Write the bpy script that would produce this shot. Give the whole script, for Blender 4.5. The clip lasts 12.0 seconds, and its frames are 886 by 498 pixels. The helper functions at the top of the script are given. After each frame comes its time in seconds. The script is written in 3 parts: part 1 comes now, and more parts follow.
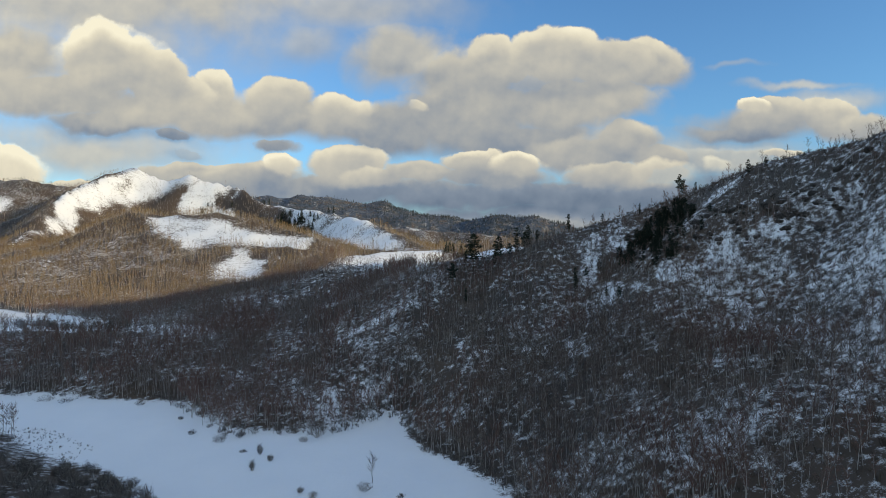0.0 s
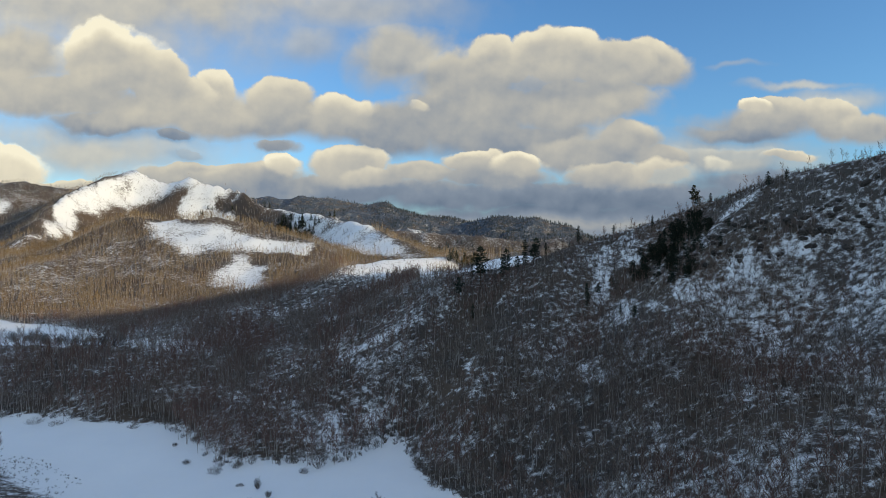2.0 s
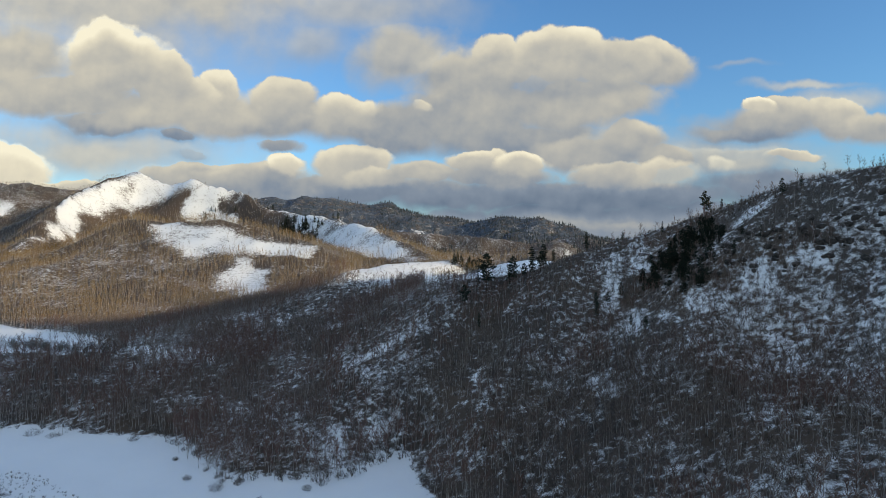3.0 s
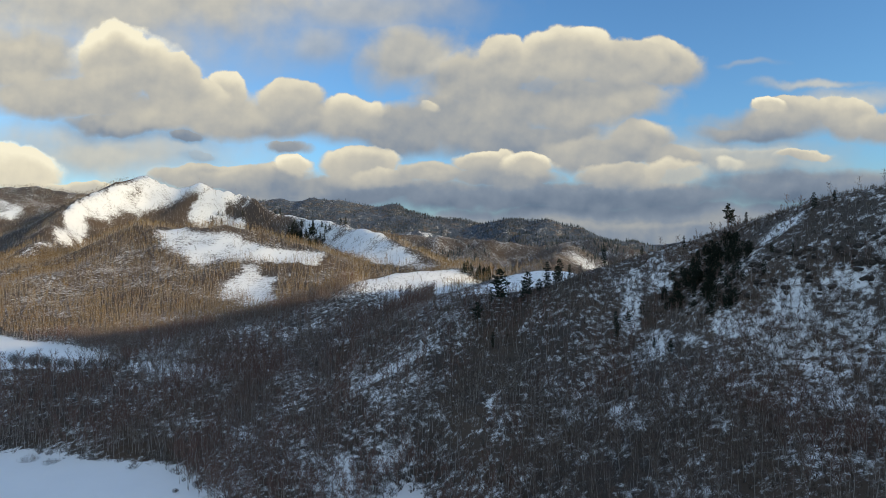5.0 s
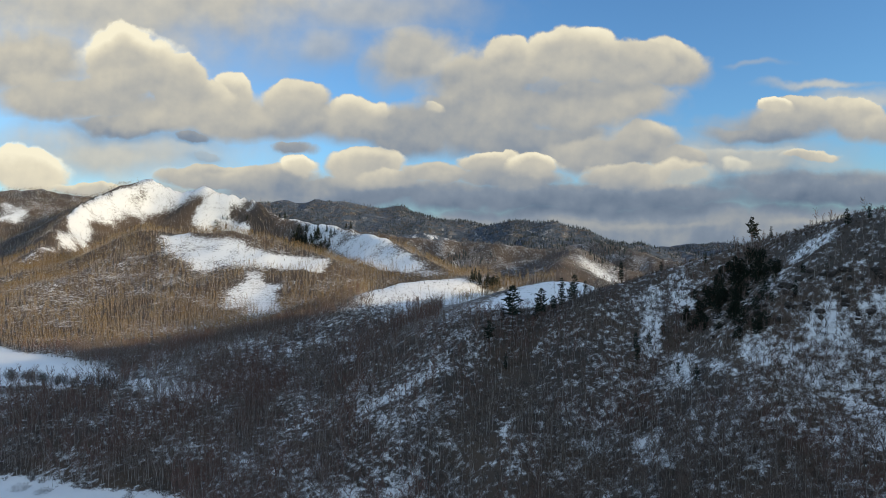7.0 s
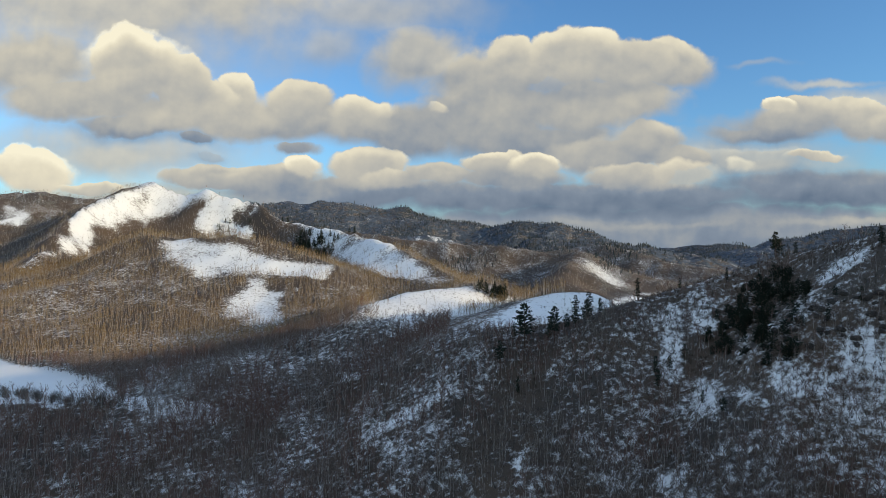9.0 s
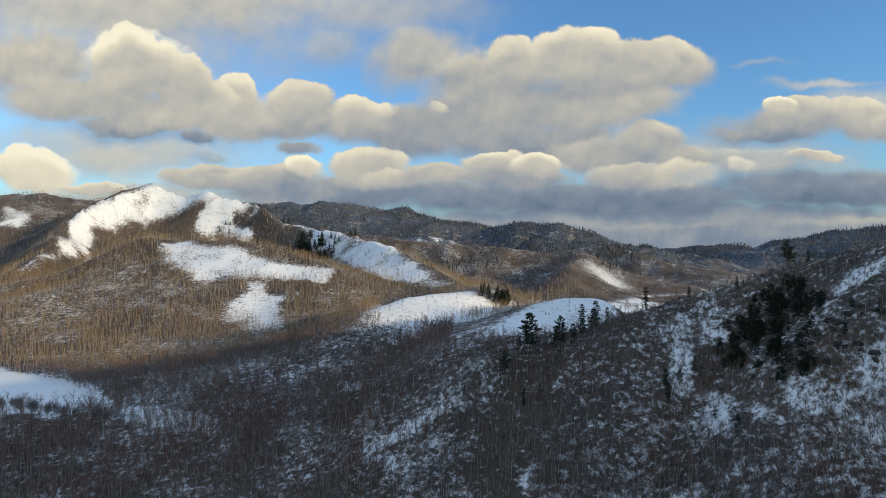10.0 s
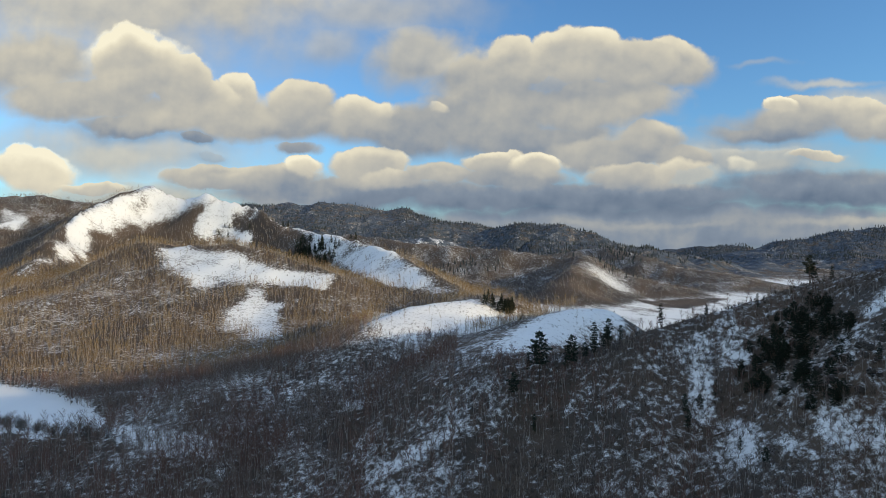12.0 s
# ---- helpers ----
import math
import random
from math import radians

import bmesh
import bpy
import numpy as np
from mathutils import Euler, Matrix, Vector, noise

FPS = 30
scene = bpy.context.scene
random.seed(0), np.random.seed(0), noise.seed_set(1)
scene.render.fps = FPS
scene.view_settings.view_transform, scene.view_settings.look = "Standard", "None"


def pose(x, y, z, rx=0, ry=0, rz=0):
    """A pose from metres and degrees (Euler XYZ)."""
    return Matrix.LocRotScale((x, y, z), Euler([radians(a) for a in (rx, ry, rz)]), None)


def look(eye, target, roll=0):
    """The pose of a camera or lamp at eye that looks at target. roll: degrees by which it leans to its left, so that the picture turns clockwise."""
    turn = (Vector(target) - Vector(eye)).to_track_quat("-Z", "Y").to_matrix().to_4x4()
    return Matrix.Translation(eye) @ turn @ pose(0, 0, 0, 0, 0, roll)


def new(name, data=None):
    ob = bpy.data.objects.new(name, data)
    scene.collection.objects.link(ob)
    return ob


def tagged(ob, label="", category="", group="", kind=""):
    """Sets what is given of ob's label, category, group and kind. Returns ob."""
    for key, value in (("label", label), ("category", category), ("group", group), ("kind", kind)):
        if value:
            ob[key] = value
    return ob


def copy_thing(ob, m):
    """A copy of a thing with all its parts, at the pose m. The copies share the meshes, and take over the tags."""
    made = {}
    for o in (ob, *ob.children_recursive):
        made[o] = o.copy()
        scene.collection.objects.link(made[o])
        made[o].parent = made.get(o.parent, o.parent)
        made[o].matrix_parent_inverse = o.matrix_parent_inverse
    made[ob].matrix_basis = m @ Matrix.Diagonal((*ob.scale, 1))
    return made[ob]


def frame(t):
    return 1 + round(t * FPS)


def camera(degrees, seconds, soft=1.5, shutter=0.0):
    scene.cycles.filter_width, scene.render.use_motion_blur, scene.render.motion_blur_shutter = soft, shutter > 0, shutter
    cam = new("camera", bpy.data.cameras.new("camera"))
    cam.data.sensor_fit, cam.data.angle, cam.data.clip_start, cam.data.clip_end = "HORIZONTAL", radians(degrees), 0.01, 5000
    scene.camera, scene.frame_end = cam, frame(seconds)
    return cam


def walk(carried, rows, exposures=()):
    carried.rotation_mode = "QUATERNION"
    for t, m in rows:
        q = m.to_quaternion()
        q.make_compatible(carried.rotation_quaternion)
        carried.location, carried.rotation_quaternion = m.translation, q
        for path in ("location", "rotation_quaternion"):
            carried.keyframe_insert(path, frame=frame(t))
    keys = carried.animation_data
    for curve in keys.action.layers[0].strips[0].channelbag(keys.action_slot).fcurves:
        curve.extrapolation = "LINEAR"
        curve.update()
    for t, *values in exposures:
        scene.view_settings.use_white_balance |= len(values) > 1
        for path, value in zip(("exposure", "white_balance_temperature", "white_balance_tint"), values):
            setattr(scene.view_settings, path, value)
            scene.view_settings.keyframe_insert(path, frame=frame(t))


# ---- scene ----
cam = camera(73.8, 12.0, soft=0.8)
METRES, EYE, TILT, LEAN, TURN = 80.0, 65.0, 0.0, 0.0, 0.0
ROWS = [
    (0.0, 0.0, 0.0, 0.0, 0.0, 0.0, -0.0),
    (0.5, -0.0073, 0.033, 0.0199, -0.02, 0.01, 0.0),
    (1.0, -0.0146, 0.0666, 0.042, -0.01, -0.02, 0.01),
    (1.5, -0.0223, 0.0998, 0.0616, 0.02, 0.01, -0.02),
    (2.0, -0.0297, 0.1336, 0.0831, 0.08, 0.01, -0.03),
    (2.5, -0.037, 0.167, 0.1046, 0.2, 0.01, -0.04),
    (3.0, -0.0445, 0.2003, 0.1265, 0.39, -0.0, -0.04),
    (5.0, -0.0719, 0.3381, 0.2138, 1.09, 0.06, -0.03),
    (5.5, -0.0799, 0.3737, 0.2354, 1.23, 0.08, -0.03),
    (6.0, -0.088, 0.4101, 0.2564, 1.35, 0.1, -0.05),
    (6.5, -0.0959, 0.4461, 0.2771, 1.47, 0.12, -0.06),
    (7.0, -0.1041, 0.4825, 0.298, 1.56, 0.13, -0.07),
    (9.0, -0.1366, 0.6253, 0.3843, 1.88, 0.15, -0.1),
    (9.5, -0.145, 0.6615, 0.4068, 1.92, 0.15, -0.09),
    (10.0, -0.1537, 0.6979, 0.4287, 1.95, 0.14, -0.09),
    (10.5, -0.1616, 0.7321, 0.4485, 1.98, 0.14, -0.1),
    (11.0, -0.1699, 0.7681, 0.4687, 1.99, 0.15, -0.11),
    (11.5, -0.178, 0.8046, 0.4888, 1.98, 0.14, -0.09),
    (12.0, -0.1863, 0.8407, 0.5077, 1.97, 0.14, -0.09),
]
walk(cam, [(t, pose(0, 0, EYE, TILT, LEAN, TURN) @ pose(METRES * x, METRES * y, METRES * z, 90 + pitch, roll, yaw)) for t, x, y, z, yaw, pitch, roll in ROWS])


# --- sky and sun ----------------------------------------------------------
SUN_ELEVATION, SUN_BEARING = radians(11.5), radians(118)  # bearing clockwise from +y
sun_data = bpy.data.lights.new("sun", "SUN")
sun_data.energy, sun_data.angle, sun_data.color = 3.6, radians(0.6), (1.0, 0.74, 0.38)
to_sun = Vector((math.sin(SUN_BEARING) * math.cos(SUN_ELEVATION), math.cos(SUN_BEARING) * math.cos(SUN_ELEVATION), math.sin(SUN_ELEVATION)))
sun = new("sun", sun_data)
sun.matrix_world = look(to_sun * 900, (0, 0, 0))

SKY = bpy.data.worlds.new("sky")
scene.world = SKY
SKY.use_nodes = True
tree = SKY.node_tree
tree.nodes.clear()


def wire(target, value):
    if isinstance(value, bpy.types.NodeSocket):
        target.id_data.links.new(value, target)
    else:
        target.default_value = value


def sky_math(kind, a, b=0.0, c=0.0, clamp=False):
    n = tree.nodes.new("ShaderNodeMath")
    n.operation, n.use_clamp = kind, clamp
    for s, v in zip(n.inputs, (a, b, c)):
        wire(s, v)
    return n.outputs[0]


def sky_vector(kind, a, b=(0, 0, 0), c=(0, 0, 0)):
    n = tree.nodes.new("ShaderNodeVectorMath")
    n.operation = kind
    for s, v in zip(n.inputs, (a, b, c)):
        wire(s, v)
    return n.outputs["Value"] if kind in ("LENGTH", "DOT_PRODUCT") else n.outputs[0]


def sky_join(x, y, z=0.0):
    n = tree.nodes.new("ShaderNodeCombineXYZ")
    for s, v in zip(n.inputs, (x, y, z)):
        wire(s, v)
    return n.outputs[0]


def sky_split(v):
    n = tree.nodes.new("ShaderNodeSeparateXYZ")
    wire(n.inputs[0], v)
    return n.outputs


def sky_noise(v, scale, detail=5.0, rough=0.5, colour=False):
    n = tree.nodes.new("ShaderNodeTexNoise")
    wire(n.inputs["Vector"], v)
    n.inputs["Scale"].default_value, n.inputs["Detail"].default_value, n.inputs["Roughness"].default_value = scale, detail, rough
    return n.outputs["Color" if colour else "Fac"]


def sky_range(v, a, b, low=0.0, high=1.0):
    n = tree.nodes.new("ShaderNodeMapRange")
    n.interpolation_type = "SMOOTHSTEP"
    for s, q in zip(n.inputs, (v, a, b, low, high)):
        wire(s, q)
    return n.outputs[0]


def sky_mix(f, a, b):
    n = tree.nodes.new("ShaderNodeMix")
    n.data_type = "RGBA"
    wire(n.inputs["Factor"], f)
    wire(n.inputs[6], a)
    wire(n.inputs[7], b)
    return n.outputs[2]


def sky_blend(f, a, b):
    n = tree.nodes.new("ShaderNodeMix")
    wire(n.inputs["Factor"], f)
    wire(n.inputs[2], a)
    wire(n.inputs[3], b)
    return n.outputs[0]


def sky_ramp(f, stops):
    n = tree.nodes.new("ShaderNodeValToRGB")
    wire(n.inputs[0], f)
    ramp = n.color_ramp
    while len(ramp.elements) < len(stops):
        ramp.elements.new(0.5)
    for e, (at, colour) in zip(ramp.elements, stops):
        e.position, e.color = at, (*colour, 1)
    return n.outputs[0]


# the direction, turned so that the clouds' chart faces the valley
AHEAD = radians(1.3)
compass = tree.nodes.new("ShaderNodeTexCoord").outputs["Generated"]
turn = tree.nodes.new("ShaderNodeMapping")
turn.inputs["Rotation"].default_value = (0, 0, -AHEAD)
wire(turn.inputs["Vector"], compass)
side, ahead, up = sky_split(turn.outputs[0])
depth = sky_math("MAXIMUM", ahead, 0.12)
chart = sky_join(sky_math("DIVIDE", side, depth), sky_math("DIVIDE", up, depth))
warp = sky_vector("MULTIPLY_ADD", sky_vector("SUBTRACT", sky_noise(chart, 9.0, 6.0, 0.55, True), (0.5, 0.5, 0.5)), (0.085, 0.055, 0.0), chart)
billow = sky_noise(chart, 15.0, 4.0, 0.46)
billow_lit = sky_noise(sky_vector("ADD", chart, (-0.006, 0.016, 0.0)), 15.0, 4.0, 0.46)
relief = sky_math("MULTIPLY", sky_math("SUBTRACT", billow, billow_lit), 0.42)
fluff = sky_math("MULTIPLY", sky_math("SUBTRACT", billow, 0.5), 0.55)
swell = sky_math("MULTIPLY_ADD", sky_noise(sky_vector("MULTIPLY", chart, (1.0, 3.2, 1.0)), 4.5, 3.0, 0.45), 0.22, -0.11)
tone = sky_math("ADD", relief, swell)
puffy = sky_math("ADD", fluff, 1.0)
warp_x, warp_y, _ = sky_split(warp)
clouds = {"cover": 0.0, "light": 0.45, "state": warp}


def puff(x, y, rx, ry, gain=0.0, body=0.0, soft=0.3, thick=1.0):
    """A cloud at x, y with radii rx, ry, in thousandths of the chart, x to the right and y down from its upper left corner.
    gain: how much its upper rim is lit; body: how light its middle is."""
    k = 1043.0
    cx, cy, sx, sy = (x - 784) / k, (441 - y) / k, k / rx, k / ry
    local = sky_vector("MULTIPLY_ADD", clouds["state"], (sx, sy, 0), (-cx * sx, -cy * sy, 0))
    dense = sky_math("SUBTRACT", puffy, sky_vector("LENGTH", local))
    rise = sky_split(local)[1]
    fade = sky_math("MAXIMUM", sky_math("MULTIPLY_ADD", rise, -0.32, soft + 0.05), 0.11)
    alpha = sky_range(dense, 0.0, fade, 0.0, thick)
    lit = sky_math("ADD", sky_math("MULTIPLY_ADD", rise, 0.15, tone), 0.48 + body)
    if gain:
        rim = sky_math("MULTIPLY", sky_range(rise, -0.25, 0.7), sky_range(dense, 0.62, 0.12))
        lit = sky_math("MULTIPLY_ADD", rim, 0.78 * gain, lit)
    clouds["light"] = sky_blend(alpha, clouds["light"], lit)
    clouds["cover"] = sky_math("MAXIMUM", clouds["cover"], alpha)
    clouds["state"] = sky_join(warp_x, warp_y, clouds["light"])


# thin veils and the grey deck over the far hills
puff(200, -30, 760, 270, 0, 0.13, 0.7, 0.95)
puff(640, 20, 330, 75, 0, 0.10, 0.9, 0.75)
puff(570, 75, 130, 70, 0, 0.0, 0.9, 0.7)
puff(730, 105, 130, 85, 0.08, 0.0, 0.6, 0.95)
puff(190, 275, 460, 95, 0, 0.10, 0.9, 0.92)
puff(1310, 290, 330, 80, 0, 0.02, 0.9, 0.9)
puff(1150, 415, 800, 75, 0, -0.20, 0.5, 1.0)
puff(1490, 392, 170, 13, 0, 0.10, 0.9, 0.6)
puff(1120, 396, 260, 10, 0, -0.05, 0.9, 0.5)
puff(1000, 352, 800, 44, 0, -0.31, 0.6, 1.0)
puff(1460, 335, 420, 50, 0, -0.31, 0.6, 1.0)
puff(600, 345, 360, 40, 0, -0.24, 0.5, 1.0)
puff(1450, 146, 150, 12, 0, 0.28, 0.9, 0.75)
puff(1330, 112, 80, 9, 0, 0.15, 0.9, 0.4)
puff(1520, 172, 150, 30, 0, 0.22, 0.9, 0.75)
puff(230, 350, 430, 55, 0, 0.03, 0.9, 0.95)
# the great cloud over the valley
puff(940, 255, 240, 52, 0.1, -0.10, 0.5)
puff(1060, 280, 160, 44, 0.1, -0.05, 0.5)
puff(1190, 288, 82, 36, 0.1, -0.03, 0.5)
puff(1135, 255, 86, 46, 0.25, -0.05, 0.4)
puff(720, 240, 150, 62, 0.1, -0.15, 0.5)
puff(850, 225, 190, 80, 0.0, -0.08, 0.5)
puff(850, 155, 150, 85, 0.1, -0.04, 0.5)
puff(1000, 195, 230, 68, 0.1, -0.03, 0.5)
puff(1095, 184, 132, 50, 0.15, 0.03, 0.4)
puff(1170, 120, 86, 58, 0.28, 0.0)
puff(1100, 122, 106, 60, 0.15, 0.0)
puff(905, 116, 80, 60, 0.28, 0.0)
puff(1008, 104, 88, 66, 0.34, 0.02)
puff(1020, 146, 240, 42, 0.0, -0.05, 0.7, 0.9)
puff(758, 195, 22, 11, 0.2, 0.2, 0.6, 0.75)
# the low row
puff(45, 312, 82, 56, 0.35, 0.28)
puff(150, 334, 70, 18, 0.2, 0.10)
puff(380, 312, 130, 30, 0.2, -0.05)
puff(465, 320, 140, 32, 0.15, -0.08, 0.4)
puff(640, 300, 84, 42, 0.28, 0.07)
puff(690, 322, 76, 24, 0.1, 0.05, 0.4)
puff(524, 300, 42, 24, 0.3, 0.22)
puff(770, 312, 90, 32, 0.15, 0.0, 0.4)
puff(1000, 350, 420, 36, 0, -0.29, 0.5, 1.0)
puff(895, 318, 140, 30, 0.1, -0.10, 0.4)
puff(862, 292, 66, 30, 0.35, 0.02)
puff(935, 296, 62, 30, 0.42, 0.08)
puff(1110, 318, 115, 32, 0.1, -0.02, 0.4)
puff(1195, 314, 80, 30, 0.2, 0.08, 0.5, 0.9)
puff(1340, 276, 140, 22, 0.12, 0.04, 0.5, 0.85)
puff(1430, 274, 70, 14, 0.2, 0.10, 0.4)
puff(1290, 291, 26, 20, 0.3, 0.25, 0.6, 0.85)
# the cloud over the snowy hill
puff(40, 125, 270, 125, 0.0, 0.06, 0.7)
puff(120, 178, 240, 62, 0.0, 0.03, 0.5)
puff(235, 220, 170, 40, 0.0, -0.20, 0.5)
puff(470, 218, 290, 56, 0.0, -0.06, 0.5)
puff(650, 228, 120, 50, 0.0, -0.10, 0.5)
puff(330, 200, 260, 56, 0.1, 0.06, 0.5)
puff(620, 206, 76, 44, 0.3, 0.04)
puff(516, 176, 70, 48, 0.3, 0.04)
puff(404, 168, 50, 44, 0.34, 0.06)
puff(352, 184, 70, 50, 0.2, 0.05)
puff(300, 150, 70, 70, 0.3, 0.06)
puff(222, 118, 118, 86, 0.6, 0.05)
puff(170, 165, 170, 66, 0.0, 0.03, 0.9, 0.95)
puff(330, 205, 200, 34, 0.0, 0.08, 0.9, 0.7)
puff(328, 243, 46, 17, 0.0, -0.22, 0.5)
puff(355, 274, 60, 16, 0.1, -0.08, 0.6, 0.8)
puff(522, 267, 54, 17, 0.0, -0.18, 0.5)
# the cloud beside the ridge
puff(1350, 232, 160, 30, 0.0, -0.18, 0.6)
puff(1385, 216, 185, 40, 0.0, -0.08, 0.6)
puff(1505, 208, 66, 50, 0.25, 0.02)
puff(1560, 230, 76, 38, 0.1, -0.03, 0.5)
puff(1412, 202, 80, 42, 0.18, 0.0)
puff(1362, 182, 40, 16, 0.35, 0.20)

heaven = tree.nodes.new("ShaderNodeTexSky")
heaven.sky_type, heaven.sun_disc = "NISHITA", False
heaven.sun_elevation, heaven.sun_rotation = SUN_ELEVATION, SUN_BEARING
wire(heaven.inputs["Vector"], compass)
blue = sky_vector("MULTIPLY", heaven.outputs[0], (0.094, 0.158, 0.23))
shade = sky_ramp(clouds["light"], [(0.05, (0.125, 0.175, 0.25)), (0.25, (0.225, 0.275, 0.345)), (0.45, (0.415, 0.42, 0.405)), (0.62, (0.58, 0.55, 0.465)), (0.82, (0.77, 0.71, 0.55)), (1.0, (0.95, 0.88, 0.67))])
drift = sky_noise(sky_vector("MULTIPLY", compass, (1.0, 1.0, 2.2)), 2.6, 6.0, 0.55)
rest_cover = sky_range(drift, 0.40, 0.62, 0.0, 0.85)
rest_light = sky_ramp(sky_noise(compass, 5.0, 5.0), [(0.3, (0.60, 0.705, 0.76)), (0.7, (0.95, 1.01, 0.98))])
facing = sky_range(ahead, 0.30, 0.55)
front = sky_mix(clouds["cover"], blue, shade)
behind = sky_mix(rest_cover, blue, rest_light)
glow = tree.nodes.new("ShaderNodeBackground")
wire(glow.inputs[0], sky_mix(facing, behind, front))
glow.inputs[1].default_value = 1.0
tree.links.new(glow.outputs[0], tree.nodes.new("ShaderNodeOutputWorld").inputs[0])


# --- materials --------------------------------------------------------------
class Paint:
    """A node material with short helpers."""

    def __init__(self, name):
        self.mat = bpy.data.materials.new(name)
        self.mat.use_nodes = True
        self.nodes, self.links = self.mat.node_tree.nodes, self.mat.node_tree.links
        self.skin = self.nodes["Principled BSDF"]
        self.skin.inputs["Specular IOR Level"].default_value = 0.2
        self.place = self.nodes.new("ShaderNodeTexCoord").outputs["Object"]

    def noise(self, scale, detail=4.0, rough=0.55, stretch=None):
        n = self.nodes.new("ShaderNodeTexNoise")
        vector = self.place
        if stretch:
            m = self.nodes.new("ShaderNodeMapping")
            m.inputs["Scale"].default_value = stretch
            wire(m.inputs["Vector"], vector)
            vector = m.outputs[0]
        wire(n.inputs["Vector"], vector)
        n.inputs["Scale"].default_value, n.inputs["Detail"].default_value, n.inputs["Roughness"].default_value = scale, detail, rough
        return n.outputs["Fac"]

    def math(self, kind, a, b=0.0, c=0.0, clamp=False):
        n = self.nodes.new("ShaderNodeMath")
        n.operation, n.use_clamp = kind, clamp
        for s, v in zip(n.inputs, (a, b, c)):
            wire(s, v)
        return n.outputs[0]

    def range(self, v, a, b, low=0.0, high=1.0):
        n = self.nodes.new("ShaderNodeMapRange")
        n.interpolation_type = "SMOOTHSTEP"
        for s, q in zip(n.inputs, (v, a, b, low, high)):
            wire(s, q)
        return n.outputs[0]

    def mix(self, f, a, b):
        n = self.nodes.new("ShaderNodeMix")
        n.data_type = "RGBA"
        wire(n.inputs["Factor"], f)
        wire(n.inputs[6], a if not isinstance(a, tuple) else (*a, 1))
        wire(n.inputs[7], b if not isinstance(b, tuple) else (*b, 1))
        return n.outputs[2]

    def attribute(self, name):
        n = self.nodes.new("ShaderNodeAttribute")
        n.attribute_name = name
        return n.outputs["Fac"]

    def island(self):
        return self.nodes.new("ShaderNodeNewGeometry").outputs["Random Per Island"]

    def each(self):
        return self.nodes.new("ShaderNodeObjectInfo").outputs["Random"]

    def bump(self, v, depth, strength=1.0):
        n = self.nodes.new("ShaderNodeBump")
        wire(n.inputs["Height"], v)
        n.inputs["Distance"].default_value, n.inputs["Strength"].default_value = depth, strength
        self.links.new(n.outputs[0], self.skin.inputs["Normal"])

    def done(self, colour, rough=0.8):
        wire(self.skin.inputs["Base Color"], colour if not isinstance(colour, tuple) else (*colour, 1))
        wire(self.skin.inputs["Roughness"], rough)
        return self.mat


def ground_material():
    p = Paint("snowy_ground")
    fine, clump, patch, broad = p.noise(2.6, 3, 0.6), p.noise(0.42, 5, 0.68), p.noise(0.17, 4, 0.55), p.noise(0.012, 4, 0.5)
    snow = p.mix(p.noise(0.05, 3), (0.80, 0.81, 0.83), (0.88, 0.88, 0.88))
    litter = p.mix(clump, (0.028, 0.023, 0.020), (0.105, 0.086, 0.074))
    litter = p.mix(p.range(broad, 0.4, 0.6), litter, p.mix(fine, (0.05, 0.036, 0.028), (0.15, 0.108, 0.078)))
    rock = p.mix(p.noise(0.8, 6, 0.7), (0.018, 0.016, 0.015), (0.14, 0.125, 0.11))
    speck = p.math("MULTIPLY_ADD", patch, 0.45, p.math("MULTIPLY_ADD", clump, 1.15, p.math("MULTIPLY", fine, 0.45)))
    speck = p.math("SUBTRACT", speck, 1.025)
    bare = p.range(p.math("ADD", p.attribute("litter"), speck), 0.19, 0.50)
    stony = p.range(p.math("ADD", p.attribute("rock"), speck), 0.46, 0.56)
    earth = p.mix(bare, snow, litter)
    # far woods, with blue distance haze and shade put into their colour
    hazed_woods = p.mix(p.range(p.noise(0.06, 6, 0.75), 0.35, 0.65), (0.022, 0.031, 0.046), (0.115, 0.138, 0.175))
    far = p.range(p.math("SUBTRACT", p.math("ADD", p.attribute("hazed_woods"), p.noise(0.026, 9, 0.78)), 1.0), -0.05, 0.05)
    colour = p.mix(far, p.mix(stony, earth, rock), hazed_woods)
    p.bump(p.math("ADD", clump, patch), 0.35, 0.5)
    return p.done(colour, 0.85)


def twig_material(name, dark, light, warm):
    p = Paint(name)
    tone = p.mix(p.island(), dark, light)
    return p.done(p.mix(p.range(p.noise(0.03, 3), 0.4, 0.62), tone, warm), 0.9)


def bark_material(name, low, high):
    p = Paint(name)
    return p.done(p.mix(p.noise(1.5, 4, 0.6, (1, 1, 0.25)), low, high), 0.85)


def needle_material(name, dark, light, dry):
    p = Paint(name)
    tone = p.mix(p.island(), dark, light)
    return p.done(p.mix(p.range(p.noise(0.35, 3), 0.60, 0.72), tone, dry), 0.8)


def rock_material():
    p = Paint("snow_capped_rock")
    normal = p.nodes.new("ShaderNodeSeparateXYZ")
    wire(normal.inputs[0], p.nodes.new("ShaderNodeNewGeometry").outputs["Normal"])
    stone = p.mix(p.noise(1.2, 6, 0.7), (0.022, 0.019, 0.018), (0.10, 0.085, 0.075))
    cap = p.range(p.math("ADD", normal.outputs[2], p.math("MULTIPLY", p.noise(0.9, 4), 0.5)), 1.12, 1.3)
    p.bump(p.noise(2.0, 6, 0.7), 0.4, 0.8)
    return p.done(p.mix(cap, stone, (0.82, 0.83, 0.86)), 0.85)


